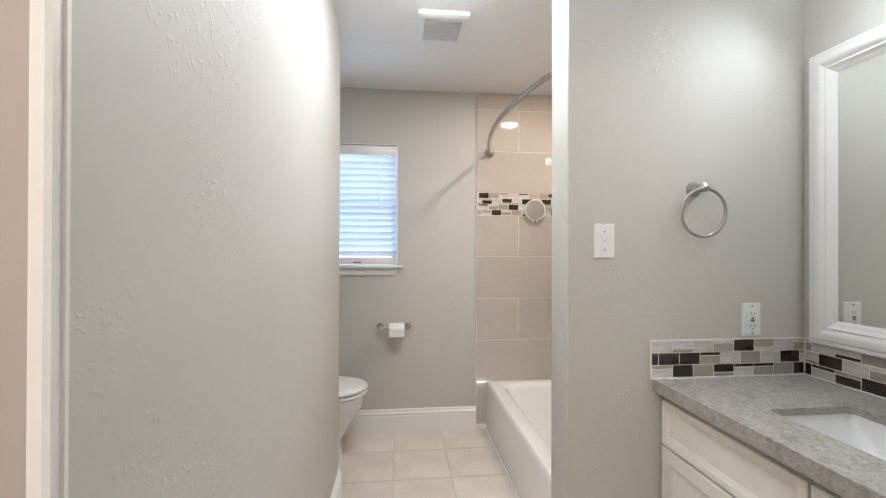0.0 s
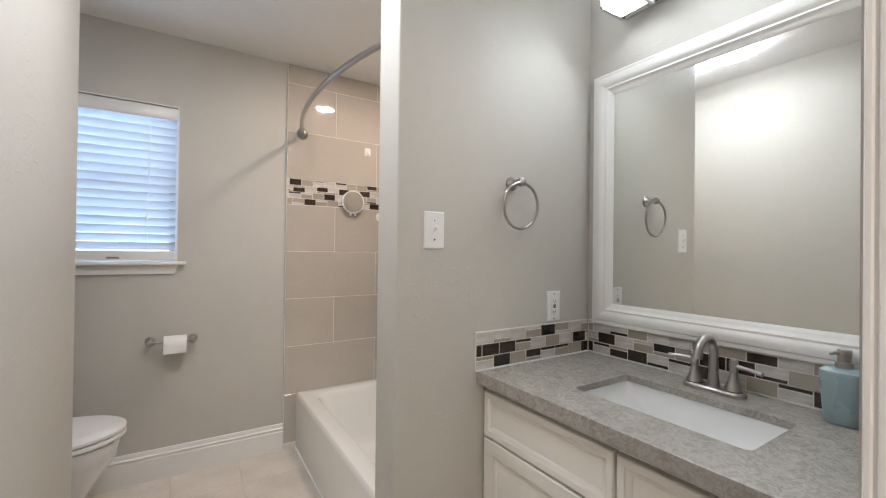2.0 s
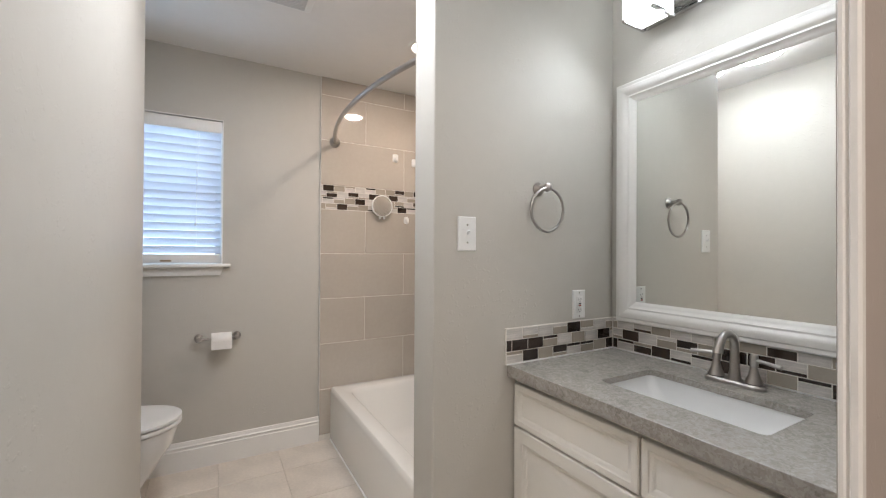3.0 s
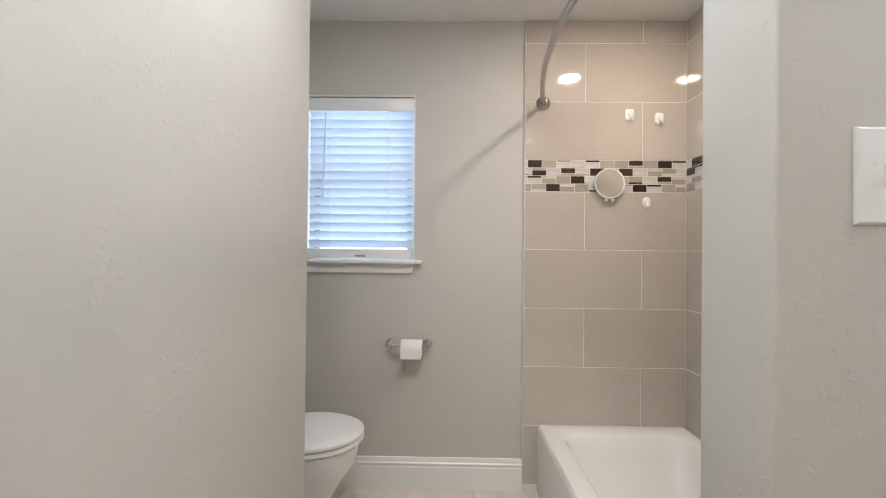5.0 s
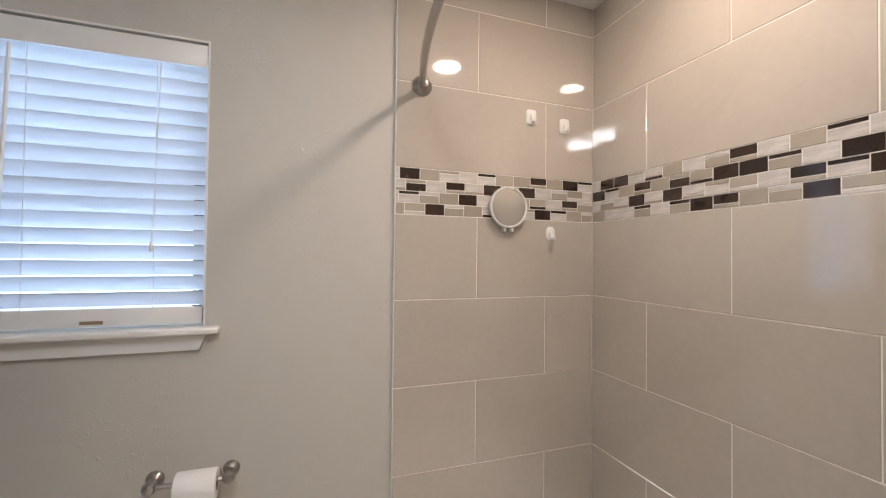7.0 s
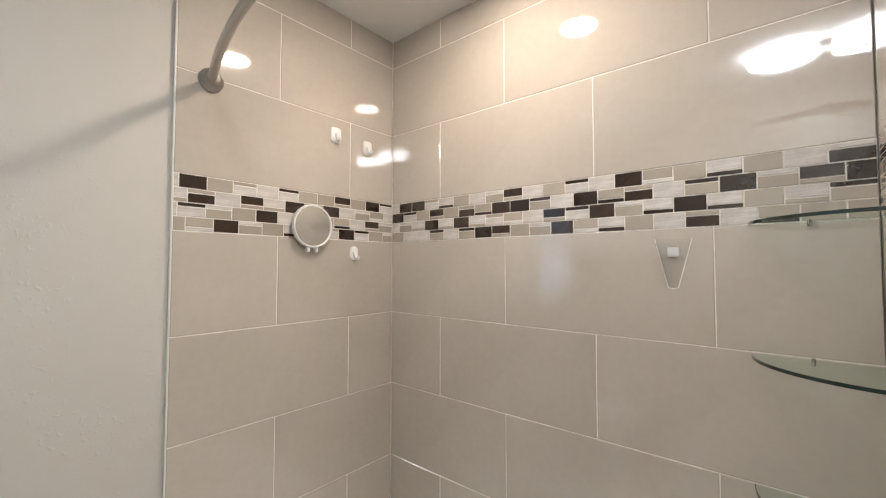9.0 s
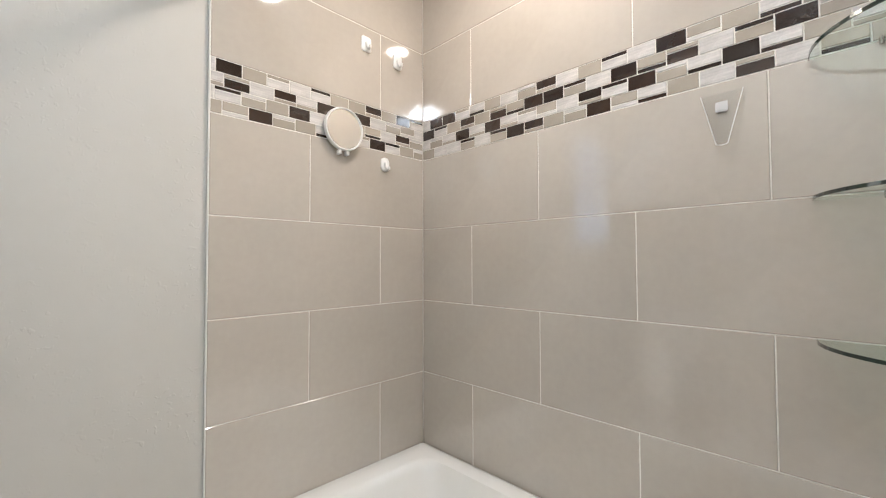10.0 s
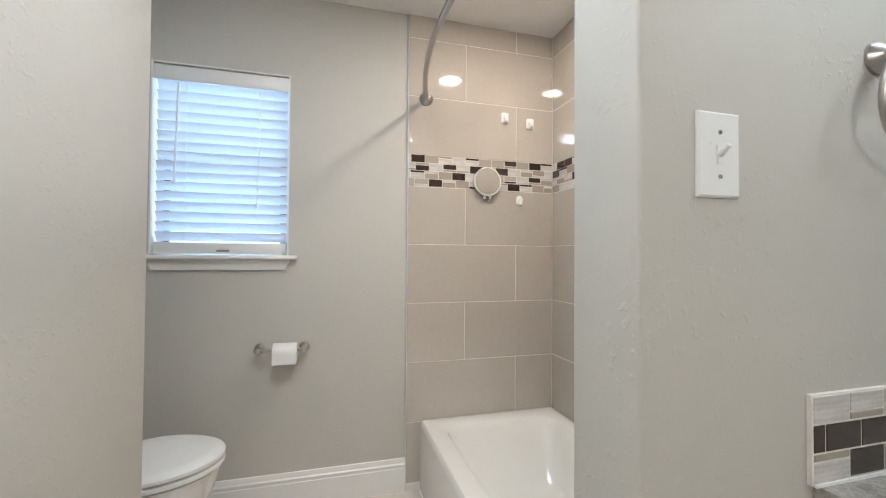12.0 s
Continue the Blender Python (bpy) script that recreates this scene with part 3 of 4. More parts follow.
def basin():
    cx, cy, hx, hy = (SX0 + SX1) / 2, (SY0 + SY1) / 2, (SX1 - SX0) / 2 + 0.004, (SY1 - SY0) / 2 + 0.004
    z = VTOP - 0.0205
    s = thing("sink", (cx, cy, z - 0.13), "white rectangular undermount china basin", "sink")
    loops = [rrect(cx, cy, z, hx + 0.02, hy + 0.02, 0.03), rrect(cx, cy, z, hx, hy, 0.022), rrect(cx, cy, z - 0.03, hx - 0.004, hy - 0.008, 0.03), rrect(cx, cy, z - 0.10, hx - 0.016, hy - 0.07, 0.04), rrect(cx, cy, z - 0.125, hx - 0.04, hy - 0.11, 0.04), rrect(cx, cy, z - 0.13, 0.03, 0.03, 0.028),
             rrect(cx, cy, z - 0.14, 0.03, 0.03, 0.028), rrect(cx, cy, z - 0.135, hx - 0.03, hy - 0.10, 0.04), rrect(cx, cy, z - 0.10, hx, hy - 0.05, 0.04), rrect(cx, cy, z - 0.008, hx + 0.02, hy + 0.02, 0.03)]
    part("bowl", loft(loops, False, False), CHINA, s)
    part("drain", turned([(0.022, 0), (0.022, 0.003), (0.014, 0.0045)], Matrix.Translation((cx, cy, z - 0.13))), NICKEL, s)


basin()


def faucet():
    x, y, z = 1.388, 0.826, VTOP
    f = thing("faucet", (x, y, z), "brushed nickel two-handle faucet on the countertop", "faucet")
    part("base_plate", loft([rrect(x, y, z + 0.0005, 0.026, 0.083, 0.0255, 8), rrect(x, y, z + 0.010, 0.026, 0.083, 0.0255, 8), rrect(x, y, z + 0.015, 0.022, 0.078, 0.0215, 8)]), NICKEL, f)
    pts, rad = [(x, y, z + 0.012), (x, y, z + 0.05), (x, y, z + 0.115)], [0.018, 0.0132, 0.0122]
    for i in range(1, 13):
        a = radians(165 * i / 12)
        pts.append((x - 0.045 + 0.045 * math.cos(a), y, z + 0.115 + 0.045 * math.sin(a)))
        rad.append(0.0118)
    pts.append((x - 0.094, y, z + 0.106))
    rad.append(0.0128)
    part("spout", tube(pts, rad, 16), NICKEL, f)
    for d in (-1, 1):
        hy = y + d * 0.052
        stem = part("handle", turned([(0.0235, 0.0175), (0.0225, 0.021), (0.0165, 0.034), (0.0115, 0.052), (0.0095, 0.066), (0.0110, 0.068), (0.0112, 0.098), (0.009, 0.102), (0.003, 0.1025)], Matrix.Translation((x, hy, z)), 20), NICKEL, f)
        part("gasket", turned([(0.0225, 0.0152), (0.0225, 0.0173)], Matrix.Translation((x, hy, z)), 20), SLOT, stem, "black gasket ring")
        part("lever", tube([(x, hy, z + 0.086), (x - 0.006, hy + d * 0.035, z + 0.085), (x - 0.012, hy + d * 0.072, z + 0.081)], [0.0068, 0.0052, 0.0066], 12), NICKEL, stem)


faucet()


def soap_dispenser():
    x, y, z = 1.412, 0.552, VTOP
    s = thing("soap_dispenser", (x, y, z), "pale teal ceramic soap dispenser with a steel pump", "soap dispenser")
    part("bottle", loft([rrect(x, y, z + h, r, r, min(q, r - 0.0005), 5) for r, q, h in ((0.030, 0.02, 0.0005), (0.034, 0.022, 0.006), (0.037, 0.022, 0.05), (0.041, 0.022, 0.118), (0.040, 0.022, 0.126), (0.034, 0.022, 0.131), (0.014, 0.0135, 0.133))]), TEAL, s)
    pump = part("pump", turned([(0.0168, 0.132), (0.0168, 0.145), (0.0160, 0.146), (0.0130, 0.1465), (0.0130, 0.160), (0.0134, 0.161), (0.0134, 0.175), (0.0122, 0.177)], Matrix.Translation((x, y, z)), 18), NICKEL, s, "brushed steel pump")
    part("nozzle", tube([(x - 0.004, y + 0.003, z + 0.168), (x - 0.018, y + 0.014, z + 0.168), (x - 0.024, y + 0.019, z + 0.165)], [0.0045, 0.0042, 0.0036], 10), NICKEL, pump)


soap_dispenser()


def framed_mirror():
    y0, y1, z0, z1 = 0.435, 1.300, 1.001, 1.982
    m = thing("mirror", (RIGHT, 0.88, z0), "large wall mirror in a wide white moulded frame", "mirror")
    part("glass", blocks((RIGHT - 0.010, y0 + 0.08, z0 + 0.08, RIGHT - 0.006, y1 - 0.08, z1 - 0.08)), MIRROR, m, "silvered mirror glass")
    prof = [(0, 0.0005), (0, 0.020), (0.004, 0.024), (0.016, 0.024), (0.020, 0.029), (0.034, 0.032), (0.046, 0.027), (0.054, 0.022), (0.060, 0.024), (0.066, 0.019), (0.074, 0.017), (0.084, 0.012), (0.086, 0.0105)]
    sides = (((y0, z0), (y1, z0), (1, 1), (-1, 1)), ((y1, z0), (y1, z1), (-1, 1), (-1, -1)), ((y1, z1), (y0, z1), (-1, -1), (1, -1)), ((y0, z1), (y0, z0), (1, -1), (1, 1)))
    for a, b, da, db in sides:
        part("frame_side", loft([[(RIGHT - d, a[0] + da[0] * i, a[1] + da[1] * i) for i, d in prof], [(RIGHT - d, b[0] + db[0] * i, b[1] + db[1] * i) for i, d in prof]]), TRIM, m)


framed_mirror()


def vanity_light():
    v = thing("vanity_light", (RIGHT, 0.845, 2.2), "chrome wall light with three square lit glass shades above the mirror", "wall light")
    part("back_plate", blocks((RIGHT - 0.022, 0.50, 2.165, RIGHT - 0.0005, 1.175, 2.235), bevel=0.003), CHROME, v)
    for y in (1.075, 0.845, 0.615):
        part("arm", tube([(RIGHT - 0.02, y, 2.20), (1.39, y, 2.20)], 0.009, 10), CHROME, v)
        shade = bmesh.new()
        for s in ((1.27, y - 0.06, 2.13, 1.278, y + 0.06, 2.25), (1.278, y - 0.06, 2.13, 1.382, y - 0.052, 2.25), (1.278, y + 0.052, 2.13, 1.382, y + 0.06, 2.25)):
            block(shade, *s)
        part("shade", shade, FROST, v, "lit frosted glass shade", smooth=False)
        # opaque back added to keep the shade's glow off the wall
        part("added_wall_baffle", blocks((1.3825, y - 0.06, 2.13, 1.39, y + 0.06, 2.25)), CHROME, v, smooth=False)
        for e in (-1, 1):
            part("holder", blocks((1.268, y + e * 0.056 - 0.006, 2.120, 1.392, y + e * 0.056 + 0.006, 2.1295)), CHROME, v, smooth=False)


vanity_light()


# ---- ceiling fittings ----
def downlight():
    d = thing("downlight", (1.04, 2.28, CEIL), "white recessed ceiling downlight with a warm lit lens", "downlight")
    m = Matrix.Translation((1.04, 2.28, CEIL))
    part("trim_ring", turned([(0.095, -0.0005), (0.094, -0.006), (0.075, -0.009), (0.072, -0.0005)], m, 32, False), PLASTIC, d)
    part("lens", turned([(0.0715, -0.0006), (0.071, -0.003), (0.05, -0.0035)], m, 32), LENS, d).visible_shadow = False


def ceiling_light():
    c = thing("ceiling_light", (0.215, 1.475, CEIL), "flush steel ceiling light with two lit glass dishes", "ceiling light")
    part("bar", blocks((0.19, 1.30, CEIL - 0.012, 0.24, 1.66, CEIL - 0.0005), bevel=0.004), NICKEL, c)
    for y in (1.63, 1.325):
        m = Matrix.Translation((0.215, y, CEIL))
        part("dish", turned([(0.110, -0.030), (0.128, -0.033), (0.130, -0.040), (0.110, -0.050), (0.06, -0.057), (0.01, -0.059)], m, 32), DISH, c, "lit frosted glass dish")
        part("stem", turned([(0.012, -0.0125), (0.012, -0.0295)], m, 14), NICKEL, c)
        part("finial", turned([(0.012, -0.0595), (0.012, -0.064), (0.006, -0.070), (0.002, -0.072)], m, 14), NICKEL, c)


def vent_fan():
    x0, x1, y0, y1 = 0.128, 0.388, 1.985, 2.245
    v = thing("vent_fan", ((x0 + x1) / 2, (y0 + y1) / 2, CEIL), "white plastic bathroom fan cover on the ceiling", "vent fan")
    cx, cy = (x0 + x1) / 2, (y0 + y1) / 2
    part("cover", loft([rrect(cx, cy, CEIL - 0.0005, 0.131, 0.131, 0.02), rrect(cx, cy, CEIL - 0.016, 0.128, 0.128, 0.022), rrect(cx, cy, CEIL - 0.026, 0.112, 0.112, 0.02), rrect(cx, cy, CEIL - 0.024, 0.098, 0.098, 0.012)]), PLASTIC, v)
    for i in range(14):
        y = y0 + 0.04 + i * 0.0138
        part("slat", blocks((x0 + 0.036, y, CEIL - 0.0285, x1 - 0.036, y + 0.0095, CEIL - 0.0245)), GREY, v, smooth=False)


downlight(), ceiling_light(), vent_fan()


# ---- small wall things ----
def screw(parent, x, y, z):
    part("screw", turned([(0.0032, 0), (0.0030, 0.0012), (0.001, 0.0016)], Matrix.Translation((x, y, z)) @ Euler((radians(90), 0, 0)).to_matrix().to_4x4(), 10), STEEL, parent)


def light_switch():
    x, z, y = 0.728, 1.3465, PART_F
    s = thing("light_switch", (x, y, z), "white toggle light switch on the partition", "light switch")
    def ring(hw, hh, d):
        return [(x + a * hw, y - d, z + b * hh) for a, b in ((-1, -1), (1, -1), (1, 1), (-1, 1))]
    part("plate", loft([ring(0.036, 0.058, 0.0003), ring(0.036, 0.058, 0.003), ring(0.033, 0.055, 0.006)]), PLASTIC, s)
    part("toggle_frame", blocks((x - 0.0055, y - 0.0072, z - 0.0125, x + 0.0055, y - 0.0061, z + 0.0125)), PLASTIC, s)
    part("toggle", tube([(x, y - 0.006, z + 0.001), (x, y - 0.020, z + 0.010)], [0.0052, 0.0036], 8), PLASTIC, s)
    screw(s, x, y - 0.0061, z + 0.030), screw(s, x, y - 0.0061, z - 0.030)


def outlet():
    x, z, y = 1.267, 1.076, PART_F
    s = thing("outlet", (x, y, z), "white socket outlet with test buttons above the tiled splash", "outlet")
    def ring(hw, hh, d):
        return [(x + a * hw, y - d, z + b * hh) for a, b in ((-1, -1), (1, -1), (1, 1), (-1, 1))]
    part("plate", loft([ring(0.035, 0.057, 0.0003), ring(0.035, 0.057, 0.003), ring(0.032, 0.054, 0.006)]), PLASTIC, s)
    part("face", blocks((x - 0.0165, y - 0.0085, z - 0.0335, x + 0.0165, y - 0.0061, z + 0.0335), bevel=0.0012), PLASTIC, s)
    for dz in (-0.021, 0.021):
        for dx in (-0.0062, 0.0062):
            part("slot", blocks((x + dx - 0.0011, y - 0.0089, z + dz - 0.004, x + dx + 0.0011, y - 0.0086, z + dz + 0.004)), SLOT, s)
        part("ground_hole", blocks((x - 0.002, y - 0.0089, z + dz - 0.0105, x + 0.002, y - 0.0086, z + dz - 0.0068)), SLOT, s)
    part("test_button", blocks((x - 0.0065, y - 0.0098, z + 0.001, x + 0.0065, y - 0.0086, z + 0.0062)), SLOT, s, "black test button")
    part("reset_button", blocks((x - 0.0065, y - 0.0098, z - 0.0065, x + 0.0065, y - 0.0086, z - 0.0012)), RED, s, "red reset button")
    screw(s, x, y - 0.0061, z + 0.047), screw(s, x, y - 0.0061, z - 0.047)


def towel_ring():
    x, z, y = 1.050, 1.524, PART_F
    s = thing("towel_ring", (x, y, z), "brushed nickel towel ring on the partition", "towel ring")
    m = Matrix.Translation((x, y, z)) @ Euler((radians(90), 0, 0)).to_matrix().to_4x4()
    part("mount", turned([(0.026, 0.0003), (0.026, 0.005), (0.022, 0.010), (0.013, 0.018), (0.011, 0.040), (0.016, 0.046), (0.016, 0.058), (0.009, 0.064), (0.003, 0.066)], m), NICKEL, s)
    r = 0.079
    part("ring", tube([(x + r * math.cos(2 * math.pi * i / 48), y - 0.050 - 0.004 * math.sin(2 * math.pi * i / 48), z - 0.083 + r * math.sin(2 * math.pi * i / 48)) for i in range(48)], 0.0055, 12, True), NICKEL, s)


def paper_holder():
    z, y = 0.765, BACK
    s = thing("toilet_paper_holder", (0, y, z), "brushed nickel toilet paper holder on the wall", "paper holder")
    for x in (-0.094, 0.106):
        m = Matrix.Translation((x, y, z)) @ Euler((radians(90), 0, 0)).to_matrix().to_4x4()
        part("post", turned([(0.024, 0.0003), (0.024, 0.005), (0.020, 0.011), (0.012, 0.020), (0.012, 0.042), (0.017, 0.048), (0.018, 0.060), (0.014, 0.068), (0.004, 0.071)], m), NICKEL, s)
    part("bar", tube([(-0.084, y - 0.056, z), (0.096, y - 0.056, z)], 0.008, 12), NICKEL, s)
    roll = thing("toilet_paper", (0.01, y - 0.056, z), "white toilet paper roll on its holder", "toilet paper")
    turn = Euler((0, radians(90), 0)).to_matrix().to_4x4()
    m = Matrix.Translation((-0.029, y - 0.056, z - 0.012)) @ turn
    part("paper", turned([(0.0205, 0), (0.0425, 0.0), (0.044, 0.003), (0.044, 0.103), (0.0425, 0.106), (0.0205, 0.106), (0.0205, 0)], m, 32, False), PAPER, roll)
    part("core", turned([(0.0202, 0.001), (0.0202, 0.105), (0.019, 0.105), (0.019, 0.001), (0.0202, 0.001)], m, 24, False), CARD, roll, "brown card core")
    part("loose_end", loft([[(-0.029, y - 0.1003 + k * 0.0006, z - 0.012 - 0.012 * k) for k in range(5)] + [(-0.029, y - 0.0995 + k * 0.0006, z - 0.012 - 0.012 * k) for k in range(4, -1, -1)], [(0.077, y - 0.1003 + k * 0.0006, z - 0.012 - 0.012 * k) for k in range(5)] + [(0.077, y - 0.0995 + k * 0.0006, z - 0.012 - 0.012 * k) for k in range(4, -1, -1)]]), PAPER, roll)


def shaving_mirror():
    x, z, y = 1.042, 1.615, TILE_Y
    s = thing("shaving_mirror", (x, y, z), "small round mirror with a white rim stuck on the tiles", "mirror")
    m = Matrix.Translation((x, y - 0.004, z)) @ Euler((radians(90), 0, 0)).to_matrix().to_4x4()
    part("rim", turned([(0.05, 0.0), (0.074, 0.004), (0.079, 0.012), (0.079, 0.022), (0.077, 0.027), (0.073, 0.027), (0.072, 0.022)], m, 36, False), PLASTIC, s)
    part("glass", turned([(0.0722, 0.016), (0.0722, 0.0225), (0.05, 0.0226)], m, 36), HAZY, s, "hazy mirror glass")
    part("suction_cup", turned([(0.035, -0.0038), (0.03, 0.001), (0.02, 0.006)], m, 24), PLASTIC, s)
    part("hook", blocks((x - 0.022, y - 0.026, z - 0.094, x - 0.010, y - 0.006, z - 0.077), (x + 0.010, y - 0.026, z - 0.094, x + 0.022, y - 0.006, z - 0.077), bevel=0.003), PLASTIC, s)


def stick_hook(x, z, round_back):
    y = TILE_Y
    s = thing("wall_hook", (x, y, z), "small white plastic adhesive hook on the tiles", "hook", "hooks on the tiles")
    def ring(hw, hh, d, r):
        return [(p[0], y - d, p[1]) for p in rrect(x, z, 0, hw, hh, r, 6)]
    hw, hh = (0.020, 0.028) if round_back else (0.022, 0.030)
    r = 0.0195 if round_back else 0.011
    part("back_plate", loft([ring(hw, hh, 0.0004, r), ring(hw, hh, 0.004, r), ring(hw - 0.003, hh - 0.003, 0.006, r - 0.003)]), PLASTIC, s)
    part("hook", tube([(x, y - 0.005, z + 0.004), (x, y - 0.012, z - 0.012), (x, y - 0.020, z - 0.024), (x, y - 0.028, z - 0.022), (x, y - 0.030, z - 0.012)], [0.009, 0.007, 0.006, 0.006, 0.005], 12), PLASTIC, s)


def razor_holder():
    y, x = 1.872, TILE_X
    s = thing("razor_holder", (x, y, 1.42), "clear acrylic tapered holder stuck on the tiles", "razor holder")
    bm = bmesh.new()
    for z0, z1, w0, w1, d0, d1 in ((1.415, 1.545, 0.012, 0.044, 0.012, 0.030),):
        for d in (0, 0.003):
            pts = [((x - 0.002 - d), y + sy, z) for sy, z in ((-w0, z0), (w0, z0), (w1, z1), (-w1, z1))]
            vs = [bm.verts.new(p) for p in pts]
            bm.faces.new(vs)
        for d in (0, 0.003):
            pts = [(x - k - d, y + sy, z) for sy, z, k in ((-w0 + 0.002, z0, d0), (w0 - 0.002, z0, d0), (w1 - 0.006, z1 - 0.012, d1), (-w1 + 0.006, z1 - 0.012, d1))]
            vs = [bm.verts.new(p) for p in pts]
            bm.faces.new(vs)
    bm.verts.ensure_lookup_table()
    v = bm.verts
    for a in (0, 8):
        for i in range(4):
            j = (i + 1) % 4
            bm.faces.new((v[a + i], v[a + j], v[a + 4 + j], v[a + 4 + i]))
    for i, j in ((0, 1), (1, 2), (3, 0)):
        bm.faces.new((v[4 + i], v[4 + j], v[8 + j], v[8 + i]))
    bmesh.ops.recalc_face_normals(bm, faces=bm.faces)
    part("pocket", bm, ACRYLIC, s, smooth=False)
    for w, lo, hi in ((-1, 0.012, 0.044), (1, 0.012, 0.044)):
        part("rim", tube([(x - 0.004, y + w * hi, 1.545), (x - 0.010, y + w * lo, 1.416), (x - 0.012, y, 1.413)], 0.0013, 8), PLASTIC, s)
    part("sticky_pad", blocks((x - 0.0065, y - 0.013, 1.497, x - 0.0052, y + 0.013, 1.522), bevel=0.0004), GREY, s, "grey adhesive pad")


def corner_shelf(z):
    x, y, r = TILE_X - 0.0006, PART_B + 0.0006, 0.217
    s = thing("corner_shelf", (x, y, z), "quarter-round green-edged glass shelf in the tiled corner", "shelf", "glass corner shelves")
    pts = [(x, y)] + [(x - r * math.sin(radians(a)), y + r * math.cos(radians(a))) for a in range(0, 91, 5)]
    bm = loft([[(a, b, z - 0.0065) for a, b in pts], [(a, b, z) for a, b in pts]])
    part("glass_plate", bm, SHELF_GLASS, s, smooth=False)
    arc = [(x - (r + q) * math.sin(radians(a)), y + (r + q) * math.cos(radians(a))) for q in (0.0005, 0.0022) for a in (range(0, 91, 5) if q < 0.001 else range(90, -1, -5))]
    part("polished_edge", loft([[(a, b, z - 0.0070) for a, b in arc], [(a, b, z + 0.0003) for a, b in arc]]), GLASS_EDGE, s, "dark green polished edge", smooth=False)
    for p in ((x - 0.004, y + 0.11), (x - 0.11, y + 0.004)):
        part("clip", turned([(0.004, -0.012), (0.004, 0.003), (0.002, 0.004)], Matrix.Translation((p[0], p[1], z)), 10), CHROME, s)


light_switch(), outlet(), towel_ring(), paper_holder(), shaving_mirror()
stick_hook(1.151, 1.980, False), stick_hook(1.306, 1.961, False), stick_hook(1.242, 1.521, True)
razor_holder()
for shelf_z in (1.575, 1.266, 0.962):
    corner_shelf(shelf_z)

# ---- tiles, last ----
piece_meshes = {}


def piece(name, parent, mat, axis, sign, face, u0, u1, z0, z1, depth, bevel=0.0015):
    """One tile on a wall: axis 'x' or 'y' is its normal, sign the way it faces, face the plane of its front."""
    w, h = u1 - u0, z1 - z0
    key = (round(w, 4), round(h, 4), depth, axis, sign, mat.name)
    if key not in piece_meshes:
        def ring(inset, d):
            out = []
            for a, b in ((-1, -1), (1, -1), (1, 1), (-1, 1)):
                u, z = a * (w / 2 - inset), b * (h / 2 - inset)
                out.append((sign * d, u, z) if axis == "x" else (u, sign * d, z))
            return out
        piece_meshes[key] = meshed(name, loft([ring(0, -depth), ring(0, -bevel), ring(bevel, 0)], False, True), mat)
    ob = new(name, piece_meshes[key])
    mid = (u0 + u1) / 2
    ob.location = (face, mid, (z0 + z1) / 2) if axis == "x" else (mid, face, (z0 + z1) / 2)
    ob.parent = parent
    return ob


def grout_bed(x0, y0, z0, x1, y1, z1, parent, label):
    return part("grout_bed", blocks((x0, y0, z0, x1, y1, z1)), GROUT, parent, label, smooth=False)


grout_bed(EDGE, TILE_Y + 0.0016, 0.0, TILE_X, BACK - 0.0004, CEIL - 0.001, wall_back, "pale grout")
grout_bed(TILE_X + 0.0016, PART_B + 0.0016, 0.0, RIGHT - 0.0004, TILE_Y + 0.0014, CEIL - 0.001, wall_right, "pale grout")
grout_bed(PART_X + 0.03, PART_B - 0.0121, 0.0, TILE_X + 0.0014, PART_B - 0.0016, CEIL - 0.001, wall_partition, "pale grout")
part("edge_profile", blocks((EDGE - 0.004, TILE_Y - 0.001, 0.0, EDGE - 0.0002, BACK - 0.0004, CEIL - 0.001)), TRIMSTRIP, wall_back, "grey tile edge profile", smooth=False)
COURSES = [(0.038, 0.346), (0.346, 0.654), (0.654, 0.962), (0.962, 1.269), (1.269, 1.573), (1.740, 2.048), (2.048, 2.356), (2.356, CEIL)]
G = 0.0015
for k, (z0, z1) in enumerate(COURSES):
    odd = k in (0, 2, 4, 6)
    for parent, axis, sign, face, lo, hi, base in ((wall_back, "y", -1, TILE_Y, EDGE, TILE_X, 0.923 if odd else 1.222), (wall_right, "x", -1, TILE_X, PART_B, TILE_Y, 2.393 if odd else 2.692), (wall_partition, "y", 1, PART_B, PART_X + 0.03, TILE_X, 0.923 if odd else 1.222)):
        cuts = [lo] + [base + 0.6115 * i for i in range(-4, 4) if lo + 0.02 < base + 0.6115 * i < hi - 0.02] + [hi]
        for a, b in zip(cuts, cuts[1:]):
            piece("tile", parent, TILE, axis, sign, face, a + G, b - G, z0 + G, z1 - G, 0.006)

mosaic_rng = random.Random(7)


# letter: piece above, piece below, which of the two is the thin strip
MOSAIC_KINDS = {"d": "DGl", "g": "GSl", "s": "SDl", "t": "SGl", "k": "GDl", "a": "DSu", "b": "GSu", "c": "DGu", "e": "GDu", "f": "SDu", "h": "SGu"}


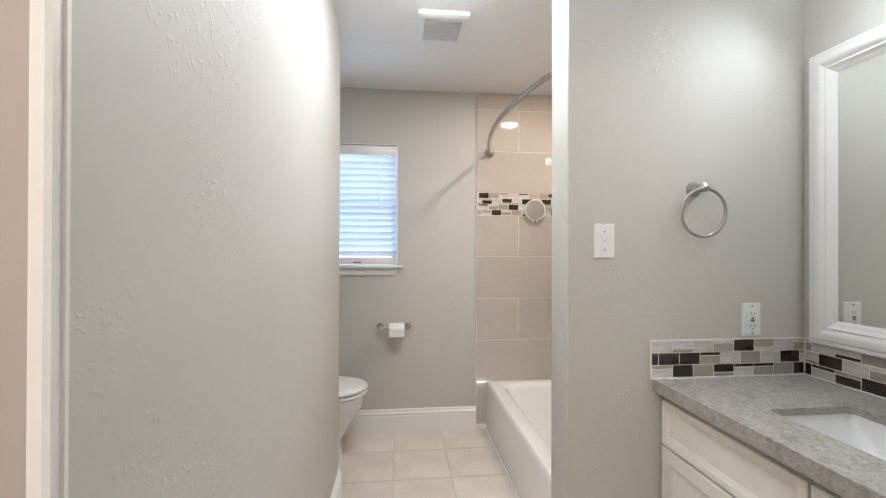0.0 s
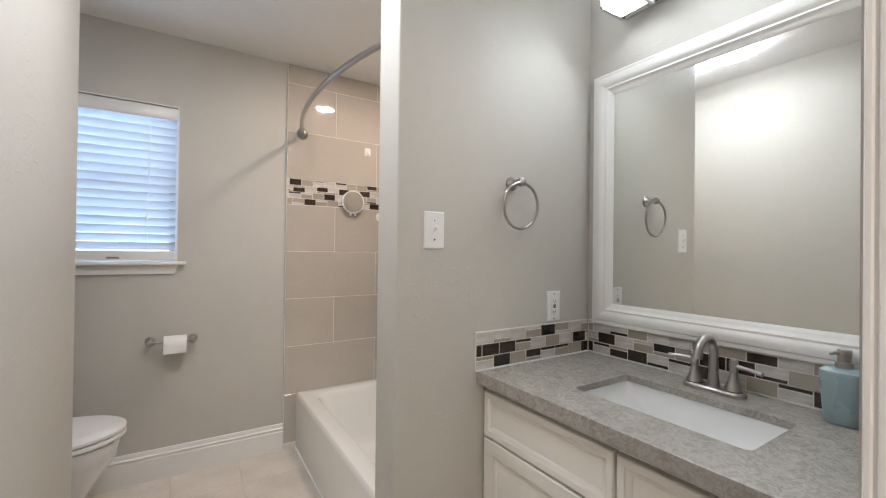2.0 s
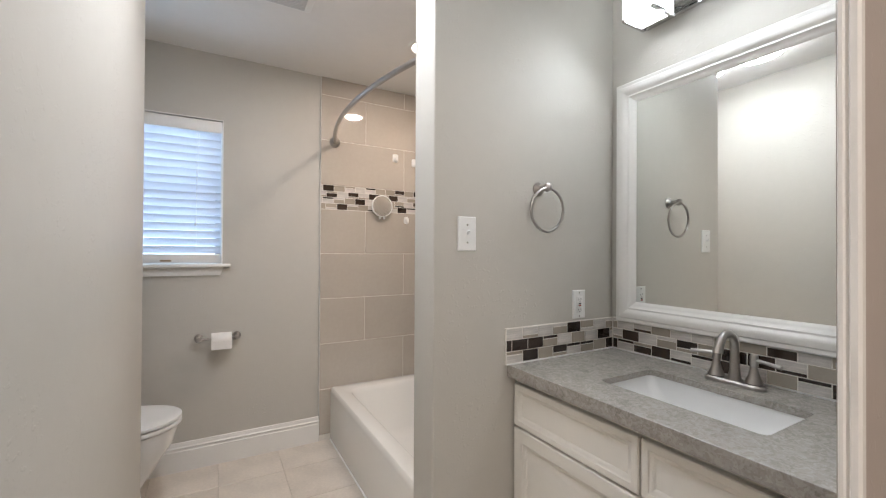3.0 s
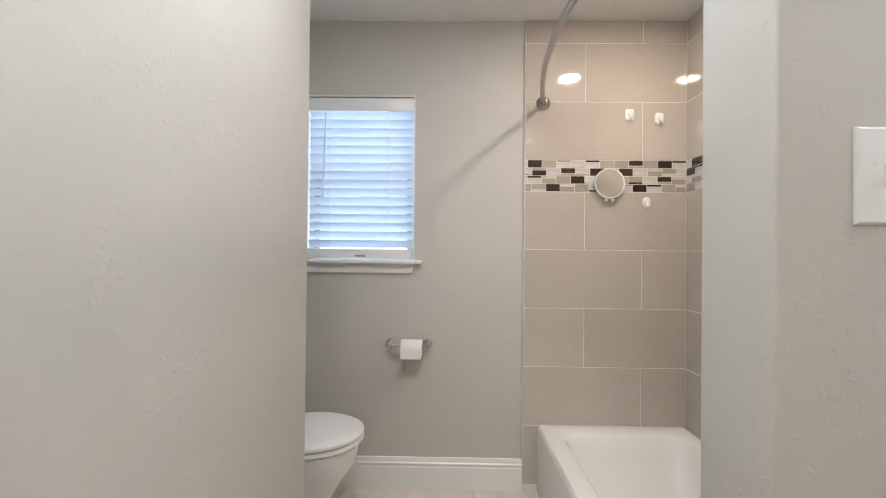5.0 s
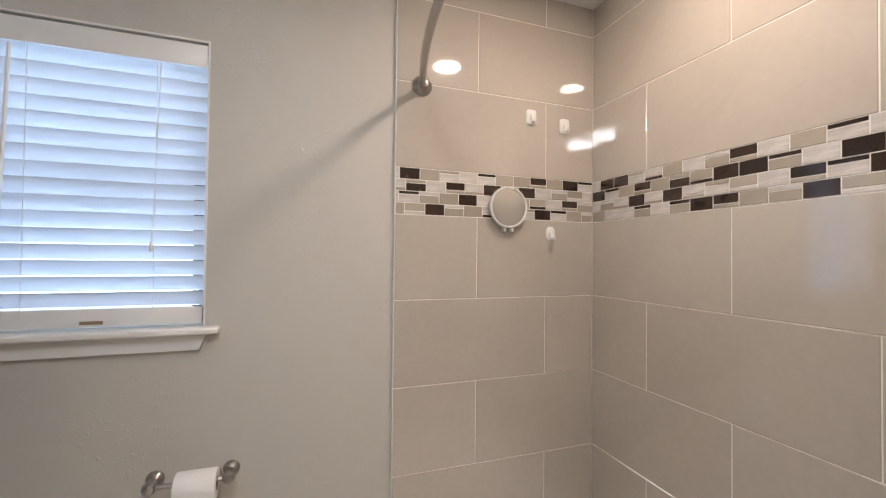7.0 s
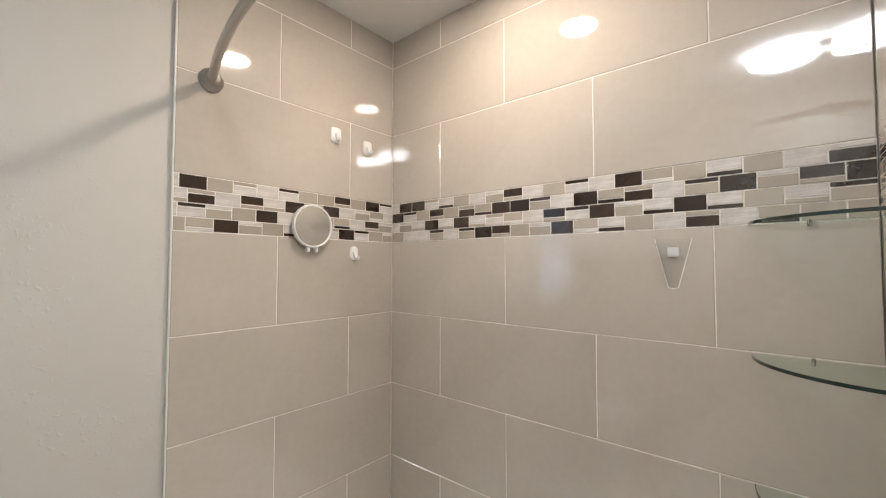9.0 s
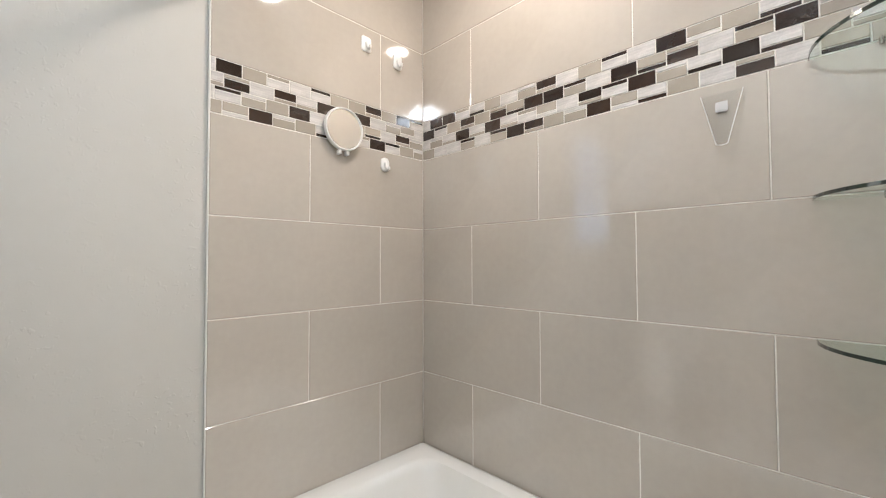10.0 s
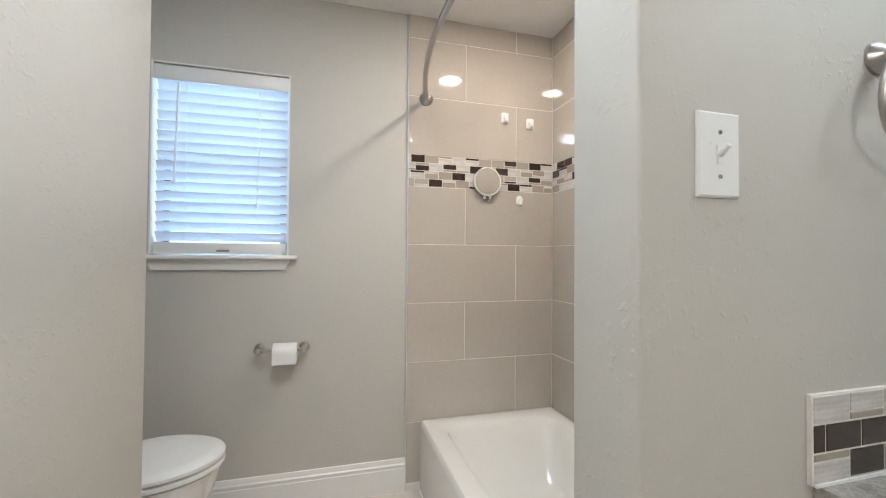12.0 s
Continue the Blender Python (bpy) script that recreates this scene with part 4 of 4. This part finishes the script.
def mosaic(parent, axis, sign, face, start, way, length, z0, firsts, texts, cell=0.0755, height=0.0418):
    """Courses of mixed mosaic. D dark glass, G taupe glass, S stone; small letters pair one of them with a thin strip."""
    for r, first in enumerate(firsts):
        text = texts[r] if r < len(texts) else ""
        top = z0 + (len(firsts) - r) * height
        u, i = 0.0, 0
        while u < length - 0.004:
            w = min(first * cell if i == 0 else cell, length - u)
            kind = text[i] if i < len(text) else mosaic_rng.choice("DDGGSSdgstkabceh")
            e = start + way * u
            f = start + way * (u + w)
            a, b = min(e, f) + 0.0016, max(e, f) - 0.0016
            thin = height * 0.30
            if b - a > 0.004:
                if kind in "DGS":
                    rowset = ((kind, top - height, top),)
                else:
                    upper, lower, strip = MOSAIC_KINDS[kind]
                    split = top - thin if strip == "u" else top - height + thin
                    rowset = ((upper, split, top), (lower, top - height, split))
                for m, lo, hi in rowset:
                    piece("mosaic_tile", parent, {"D": DARK, "G": TAUPE, "S": STONE}[m], axis, sign, face, a, b, lo + 0.0015, hi - 0.0015, 0.005, 0.0008)
            u += w
            i += 1


mosaic(wall_back, "y", -1, TILE_Y, EDGE + 0.001, 1, TILE_X - EDGE - 0.002, 1.5735, (0.17, 0.48, 0.14, 0.43), ("SDGbSaGGdGDa", "teSdtDGDShgS", "SahGDSGGkSdh", "GgDhGsSbDaGh"))
mosaic(wall_right, "x", -1, TILE_X, TILE_Y - 0.001, -1, TILE_Y - PART_B - 0.002, 1.5735, (0.6, 0.95, 0.6, 0.95), ("SDDbsGShdSGaSDgGsGSf", "DaGdGekDDcSDkeScDhdD", "ShtDtDtbgSdaDhsDsGtc", "GSScScDdGhDgsGSeSkGG"))
mosaic(wall_partition, "y", 1, PART_B, TILE_X - 0.001, -1, TILE_X - PART_X - 0.04, 1.5735, (1.0, 0.4, 0.9, 0.3), ())

# vanity splash
SPLASH_X0, SPLASH_Z = 0.895, VTOP + 0.004
part("grout_bed", blocks((SPLASH_X0 - 0.002, PART_F - 0.0072, VTOP + 0.0005, RIGHT - 0.0005, PART_F - 0.0004, SPLASH_Z + 0.1265)), GROUT, wall_partition, "pale grout", smooth=False)
part("grout_bed", blocks((RIGHT - 0.0072, VY0, VTOP + 0.0005, RIGHT - 0.0004, PART_F - 0.0074, SPLASH_Z + 0.1265)), GROUT, wall_right, "pale grout", smooth=False)
mosaic(wall_partition, "y", -1, PART_F - 0.0088, SPLASH_X0, 1, RIGHT - 0.01 - SPLASH_X0, SPLASH_Z, (1.0, 0.33, 1.0), ("StShDgSh", "DDDcSGSDb", "bDGdacGD"))
mosaic(wall_right, "x", -1, RIGHT - 0.0088, PART_F - 0.010, -1, PART_F - 0.010 - VY0, SPLASH_Z, (0.3, 0.6, 0.3), ("hSsGbShGfSGS", "tDShdGDDsGDS", "DaeDsaDSGaDG"))

part("caulk_line", blocks((SPLASH_X0 - 0.001, PART_F - 0.0125, VTOP + 0.0003, RIGHT - 0.013, PART_F - 0.0090, VTOP + 0.0045)), PLASTIC, wall_partition, "white caulk", smooth=False)
part("caulk_line", blocks((RIGHT - 0.0125, VY0, VTOP + 0.0003, RIGHT - 0.0090, PART_F - 0.0128, VTOP + 0.0045)), PLASTIC, wall_right, "white caulk", smooth=False)

# floor tiles
floor = thing("floor", (0, 1, 0), "beige stone-look floor tiles with narrow joints", "floor", kind="structure")
floor_me = {}
PITCH = 0.335
ix, iy = 0.012, 2.70
for i in range(-3, 5):
    for j in range(-13, 2):
        x0, x1 = max(-0.93, ix + i * PITCH) , min(1.475, ix + (i + 1) * PITCH)
        y0, y1 = max(-1.47, iy + j * PITCH), min(2.985, iy + (j + 1) * PITCH)
        if x1 - x0 < 0.03 or y1 - y0 < 0.03:
            continue
        key = (round(x1 - x0, 3), round(y1 - y0, 3))
        if key not in floor_me:
            hx, hy = (x1 - x0) / 2 - 0.002, (y1 - y0) / 2 - 0.002
            floor_me[key] = meshed("floor_tile", loft([[(a * hx, b * hy, -0.0058) for a, b in ((-1, -1), (1, -1), (1, 1), (-1, 1))], [(a * hx, b * hy, -0.0015) for a, b in ((-1, -1), (1, -1), (1, 1), (-1, 1))], [(a * (hx - 0.0015), b * (hy - 0.0015), 0.0) for a, b in ((-1, -1), (1, -1), (1, 1), (-1, 1))]], False, True), FLOOR_TILE)
        ob = new("floor_tile", floor_me[key])
        ob.parent = floor
        ob.matrix_parent_inverse = floor.matrix_world.inverted()
        ob.location = ((x0 + x1) / 2, (y0 + y1) / 2, 0.0)
structure("ground_outside", blocks((-60, 3.2, -0.5, 60, 120, -0.4)), material("lawn", (0.06, 0.10, 0.03), 0.9, vary=0.3, scale=2), "green lawn outside the window", "ground")
